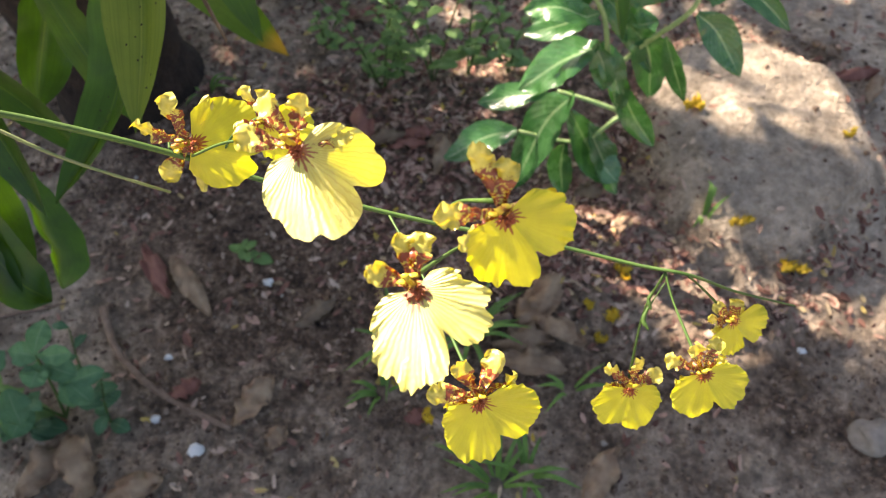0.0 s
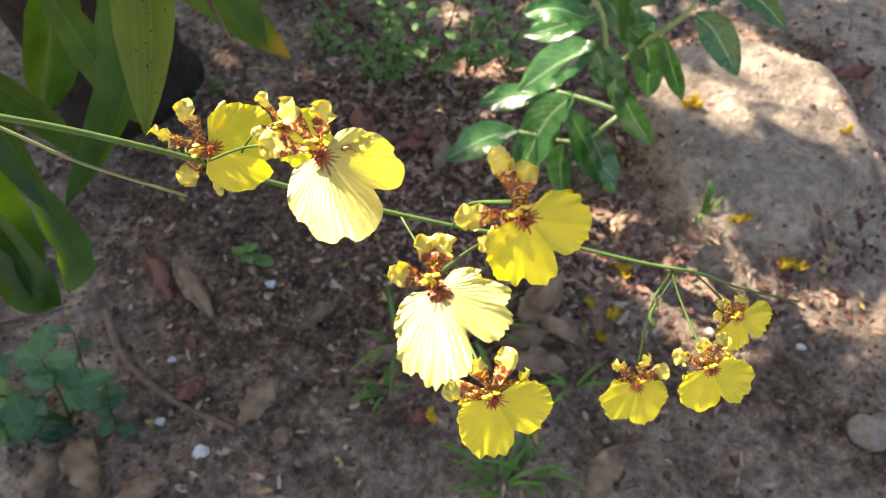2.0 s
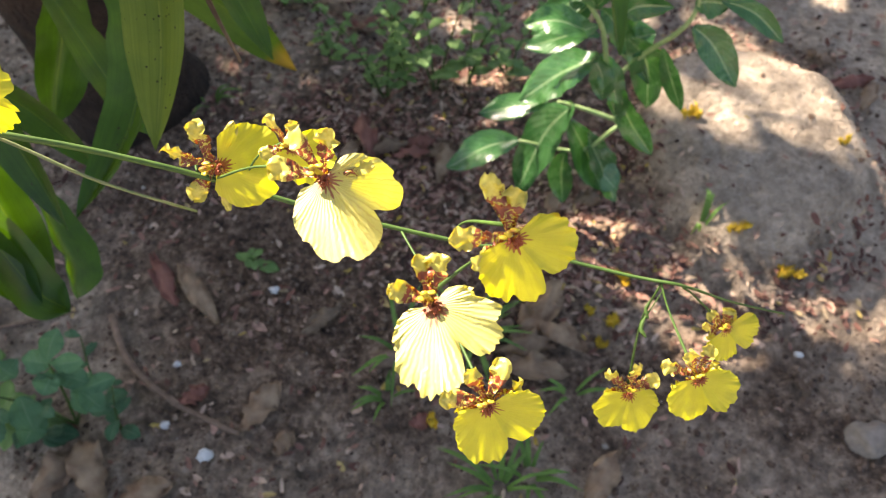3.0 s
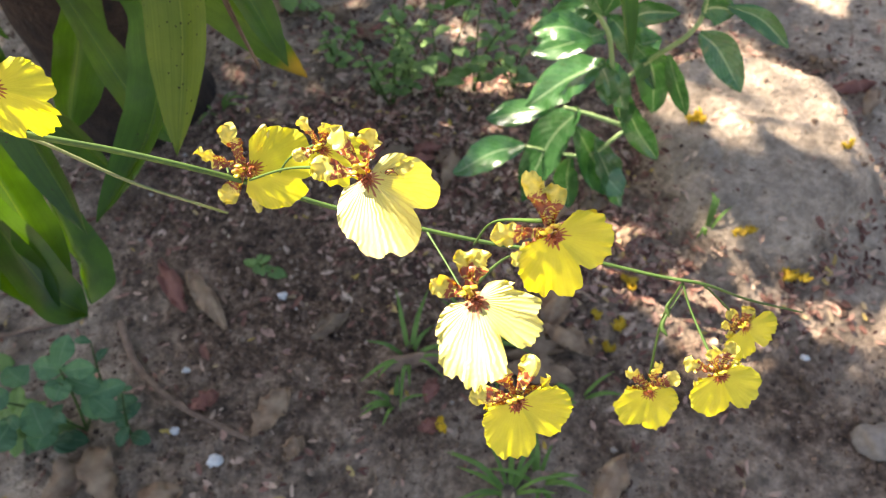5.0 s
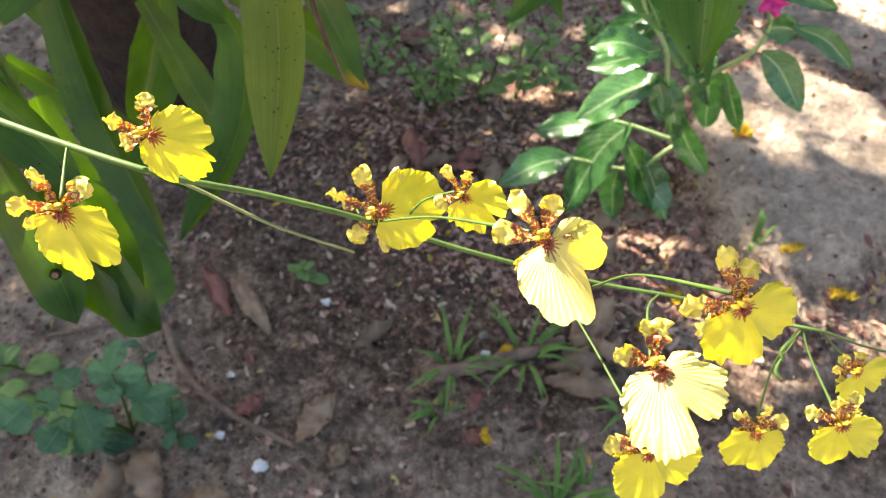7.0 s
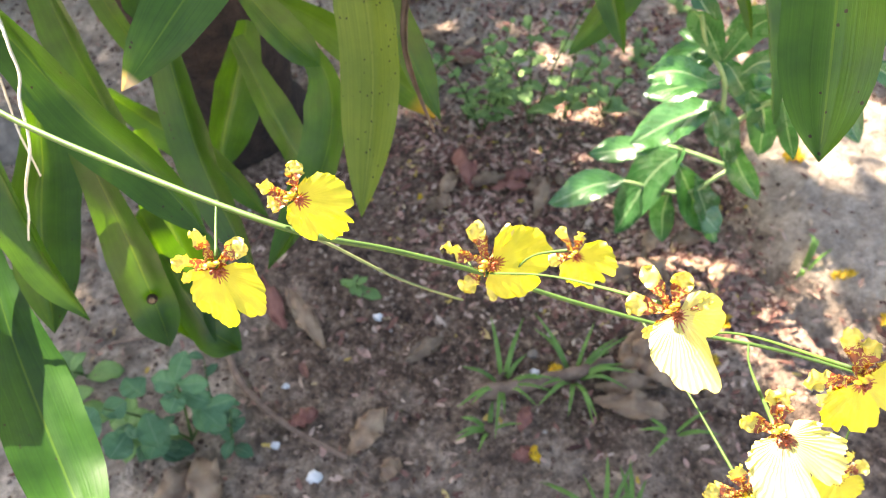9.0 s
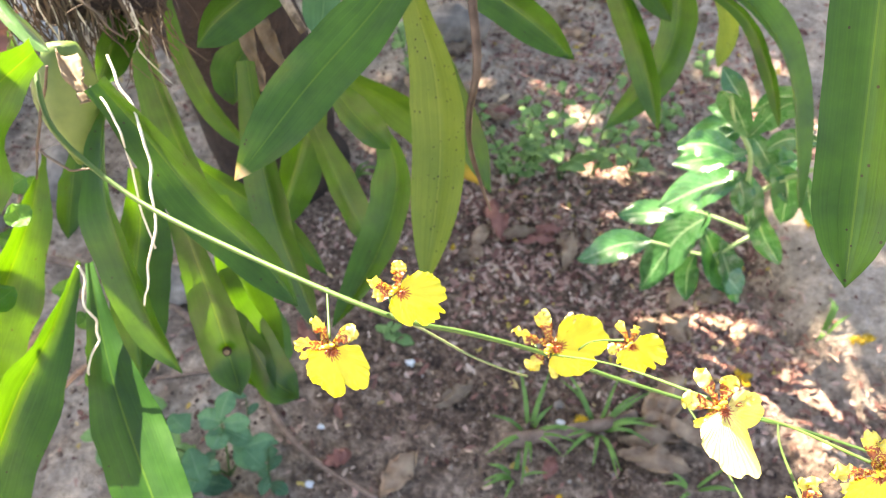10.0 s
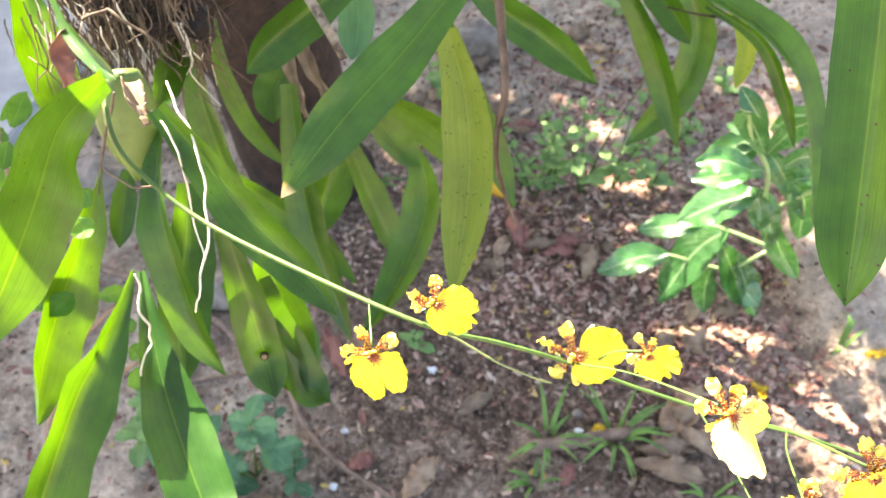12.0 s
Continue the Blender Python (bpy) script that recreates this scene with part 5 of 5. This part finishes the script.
def fallen_flower(x, y, size, turn, seed):
    rng = random.Random(seed)
    z = ground_height(x, y) + 0.006
    bm = bmesh.new()
    for k in range(2 + seed % 2):
        a = radians(turn) + k * rng.uniform(0.7, 1.6)
        d = Vector((math.cos(a), math.sin(a), 0))
        o = Vector((x, y, z))
        b = ribbon([o, o + d * size * 0.35 + Vector((0, 0, 0.2 * size)), o + d * size * 0.6 + Vector((0, 0, rng.uniform(0, 0.2) * size))], (0, 0, 1), size * rng.uniform(0.35, 0.6), oval_profile, fold=rng.uniform(-0.6, 0.6), wave=1.6, across=8, along=10, seed=seed + k, twist=rng.uniform(-2, 2))
        data = bpy.data.meshes.new("petal")
        b.to_mesh(data)
        b.free()
        bm.from_mesh(data)
        bpy.data.meshes.remove(data)
    tagged(part("fallen_flower", bm, FALLEN, None, thick=0.0004), "wilted yellow flower fallen on the ground", "fallen flower", "fallen flowers")


def stone(x, y, radius, squash, seed, material=STONE, label="small grey-brown stone on the soil"):
    bm = lumpy(bmesh.new(), (x, y, ground_height(x, y) + radius * squash * 0.45), radius, (1, 0.8, squash), 0.45, 3, seed)
    tagged(part("stone", bm, material, None), label, "stone", "stones")


def stick(points, radii, label, sides=10):
    bm = tube(bmesh.new(), [(x, y, ground_height(x, y) + h) for x, y, h in points], radii, sides, 8, 0.3)
    tagged(part("stick", bm, TWIG, None), label, "stick", "sticks")


fallen_flower(0.438, 0.974, 0.028, 0, 1)
fallen_flower(0.679, 0.926, 0.026, 77, 2)
fallen_flower(0.568, 0.719, 0.032, 154, 3)
fallen_flower(0.478, 0.768, 0.026, 231, 4)
fallen_flower(0.318, 0.711, 0.026, 308, 5)
fallen_flower(0.277, 0.595, 0.024, 25, 6)
fallen_flower(0.304, 0.633, 0.024, 102, 7)
fallen_flower(0.272, 0.656, 0.026, 179, 8)
fallen_flower(0.059, 0.607, 0.026, 256, 9)
fallen_flower(0.031, 0.470, 0.026, 333, 10)
fallen_flower(0.495, 0.763, 0.020, 50, 11)
fallen_flower(-0.180, 0.918, 0.014, 127, 12)
dry_leaf(-0.108, 0.990, 0.100, 0.040, 110, 0.8, DRY_RED)
dry_leaf(-0.072, 0.960, 0.080, 0.030, 20, 0.6, DRY)
dry_leaf(-0.136, 0.952, 0.060, 0.030, 70, 0.5, DRY)
dry_leaf(0.202, 0.657, 0.095, 0.050, 70, 0.9, DRY)
dry_leaf(0.166, 0.589, 0.085, 0.045, 10, 0.8, DRY)
dry_leaf(0.218, 0.606, 0.085, 0.040, 150, 0.9, DRY)
dry_leaf(0.174, 0.549, 0.110, 0.040, -8, 0.5, DRY)
dry_leaf(-0.304, 0.495, 0.045, 0.030, 30, 0.4, DRY_RED)
dry_leaf(-0.395, 0.681, 0.110, 0.035, -55, 0.5, DRY_RED)
dry_leaf(-0.140, 0.622, 0.070, 0.030, 40, 0.4, DRY)
dry_leaf(-0.463, 0.372, 0.100, 0.050, 60, 0.7, DRY)
dry_leaf(-0.419, 0.381, 0.090, 0.050, 120, 0.8, DRY)
dry_leaf(-0.341, 0.355, 0.080, 0.040, 20, 0.6, DRY)
dry_leaf(-0.165, 0.432, 0.040, 0.030, 60, 0.4, DRY)
dry_leaf(0.023, 0.470, 0.035, 0.025, 20, 0.3, DRY_RED)
dry_leaf(0.750, 1.122, 0.090, 0.030, 10, 0.5, DRY_RED)
dry_leaf(0.726, 1.195, 0.060, 0.030, 140, 0.5, DRY)
dry_leaf(0.782, 1.095, 0.070, 0.030, 60, 0.6, DRY)
dry_leaf(0.265, 0.396, 0.090, 0.040, 60, 0.4, DRY)
dry_leaf(0.180, 0.633, 0.100, 0.050, 80, 0.4, DRY)
dry_leaf(-0.267, 1.491, 0.100, 0.050, 30, 0.5, DRY)
dry_leaf(-0.321, 1.373, 0.090, 0.045, 150, 0.5, DRY)
dry_leaf(0.031, 0.940, 0.090, 0.030, 80, 0.3, DRY)
dry_leaf(0.274, 0.858, 0.050, 0.030, 10, 0.4, DRY)
dry_leaf(0.216, 0.850, 0.050, 0.030, 70, 0.4, DRY)
dry_leaf(0.021, 0.522, 0.040, 0.025, 70, 0.4, DRY_RED)
dry_leaf(-0.337, 0.660, 0.130, 0.035, 130, 0.5, DRY)
dry_leaf(-0.033, 1.624, 0.060, 0.030, 10, 0.4, DRY)
dry_leaf(-0.160, 1.310, 0.050, 0.020, 10, 0.4, DRY)
dry_leaf(0.552, 0.541, 0.035, 0.016, 120, 0.2, DRY)
dry_leaf(-0.208, 0.484, 0.085, 0.045, 60, 0.2, DRY, 'flat pale dry leaf on the soil')
dry_leaf(-0.034, 1.632, 0.070, 0.040, 30, 0.25, DRY)
dry_leaf(0.014, 1.575, 0.070, 0.030, -10, 0.35, DRY)
dry_leaf(0.292, 1.650, 0.060, 0.030, 20, 0.45, DRY)
dry_leaf(-0.106, 1.570, 0.050, 0.030, 70, 0.55, DRY)
dry_leaf(0.036, 1.560, 0.030, 0.020, 0, 0.25, DRY)
dry_leaf(-0.139, 1.293, 0.080, 0.040, 10, 0.35, DRY_RED)
dry_leaf(0.021, 0.974, 0.035, 0.025, 40, 0.45, DRY)
dry_leaf(0.064, 0.980, 0.030, 0.020, 100, 0.55, DRY)
dry_leaf(-0.014, 0.981, 0.060, 0.030, 15, 0.25, DRY_RED)
dry_leaf(-0.212, 1.345, 0.090, 0.035, -35, 0.35, DRY)
dry_leaf(-0.141, 1.281, 0.060, 0.030, 0, 0.45, DRY)
dry_leaf(-0.087, 1.330, 0.040, 0.020, 40, 0.55, DRY)
dry_leaf(-0.155, 0.906, 0.045, 0.035, 20, 0.25, DRY)
dry_leaf(-0.139, 0.912, 0.040, 0.030, 80, 0.35, DRY)
dry_leaf(0.017, 0.962, 0.030, 0.020, 30, 0.45, DRY)
dry_leaf(-0.029, 0.953, 0.070, 0.020, 5, 0.55, DRY_RED)
dry_leaf(0.322, 0.796, 0.040, 0.025, 70, 0.25, DRY)
dry_leaf(0.289, 0.802, 0.035, 0.020, 10, 0.35, DRY)
dry_leaf(0.169, 0.787, 0.050, 0.040, 50, 0.45, DRY)
dry_leaf(0.214, 0.791, 0.060, 0.050, 130, 0.55, DRY)
dry_leaf(0.124, 0.778, 0.040, 0.020, 20, 0.25, DRY)
stick([(-0.464, 0.620, 0.005), (-0.427, 0.558, 0.005), (-0.375, 0.511, 0.005), (-0.309, 0.474, 0.005), (-0.230, 0.442, 0.005)], [0.0060, 0.0054, 0.0036], 'curved brown stick lying on the soil')
stick([(-0.053, 0.557, 0.010), (0.008, 0.571, 0.010), (0.104, 0.604, 0.010), (0.148, 0.625, 0.010)], [0.0120, 0.0108, 0.0072], 'thick brown broken branch on the soil')
stick([(-0.045, 0.563, 0.006), (0.017, 0.568, 0.006)], [0.0070, 0.0063, 0.0042], 'short grey twig on the soil')
stick([(-1.011, 0.801, 0.006), (-0.903, 0.803, 0.006), (-0.663, 0.734, 0.006), (-0.560, 0.665, 0.006)], [0.0080, 0.0072, 0.0048], 'dark twig lying under the leaves')
stick([(-0.648, 0.595, 0.002), (-0.526, 0.627, 0.002)], [0.0030, 0.0027, 0.0018], 'thin dry twig on the soil')
stone(-0.273, 0.411, 0.011, 0.6, 1, STONE_PALE, 'small white stone on the soil')
stone(-0.340, 0.453, 0.007, 0.6, 2, STONE_PALE, 'small pale bluish stone')
stone(-0.678, 0.783, 0.060, 0.6, 3, STONE, 'grey stone under the orchid leaves')
stone(-1.129, 0.867, 0.050, 0.7, 4, STONE, 'dark grey stone half in shade')
stone(-1.019, 1.023, 0.080, 0.6, 5, STONE, 'grey stone lying on the ground')
stone(0.627, 0.464, 0.030, 0.6, 6, STONE, 'pale stone on the sand')
stone(-0.345, 0.545, 0.006, 0.6, 7, STONE_PALE, 'small white stone on the soil')
stone(-0.222, 0.676, 0.008, 0.6, 8, STONE_PALE, 'small white stone on the soil')
stone(-0.263, 1.556, 0.070, 0.9, 9, STONE, 'dark stone behind the tree')
stone(0.033, 0.599, 0.007, 0.6, 10, STONE_PALE, 'small white stone on the soil')
stone(0.029, 0.628, 0.009, 0.6, 11, STONE, 'small brown stone on soil')
stone(0.562, 0.592, 0.006, 0.6, 12, STONE_PALE, 'small pale stone on sand')
small_weed(-0.086, 1.097, 0.260, 50, 0.024, 40)
small_weed(-0.048, 1.125, 0.220, 44, 0.024, 41)
small_weed(0.004, 1.124, 0.300, 26, 0.040, 42, "taller weed with greyish-green oval leaves")
small_weed(0.066, 1.139, 0.200, 26, 0.028, 43)
small_weed(0.145, 1.149, 0.180, 22, 0.034, 44)
small_weed(-0.117, 1.124, 0.080, 25, 0.019, 45)
small_weed(0.214, 1.281, 0.080, 25, 0.024, 46)
small_weed(0.305, 1.455, 0.060, 15, 0.028, 47)
small_weed(-0.260, 0.722, 0.025, 5, 0.028, 48)
small_weed(-0.326, 1.362, 0.140, 9, 0.060, 49)
small_weed(-0.374, 1.479, 0.100, 7, 0.050, 50)
small_weed(-0.271, 0.723, 0.020, 4, 0.025, 51)
small_weed(-0.547, 0.447, 0.060, 9, 0.050, 52)
small_weed(-0.666, 0.540, 0.050, 6, 0.045, 53)
small_weed(-0.672, 0.477, 0.060, 6, 0.050, 54)
small_weed(-0.203, 1.197, 0.100, 25, 0.024, 55)
small_weed(0.046, 1.716, 0.080, 5, 0.060, 56)
small_weed(-0.505, 0.430, 0.110, 18, 0.034, 57, "low weed with small bluish-green leaves", WEED)
small_weed(-0.430, 0.475, 0.130, 15, 0.030, 58, "low weed with small bluish-green leaves", WEED)
small_weed(-0.400, 0.440, 0.070, 9, 0.028, 59, "low weed with small bluish-green leaves", WEED)
grass_tuft(-0.015, 0.577, 13, 0.100, 5)
grass_tuft(0.091, 0.597, 14, 0.105, 6)
grass_tuft(0.133, 0.383, 14, 0.110, 7)
grass_tuft(0.436, 0.778, 4, 0.120, 8, spread=0.5)
grass_tuft(-0.030, 0.506, 6, 0.060, 9)
grass_tuft(0.233, 0.520, 5, 0.060, 11)
grass_tuft(-0.416, 1.083, 5, 0.070, 12)
grass_tuft(0.170, 0.399, 8, 0.080, 13)
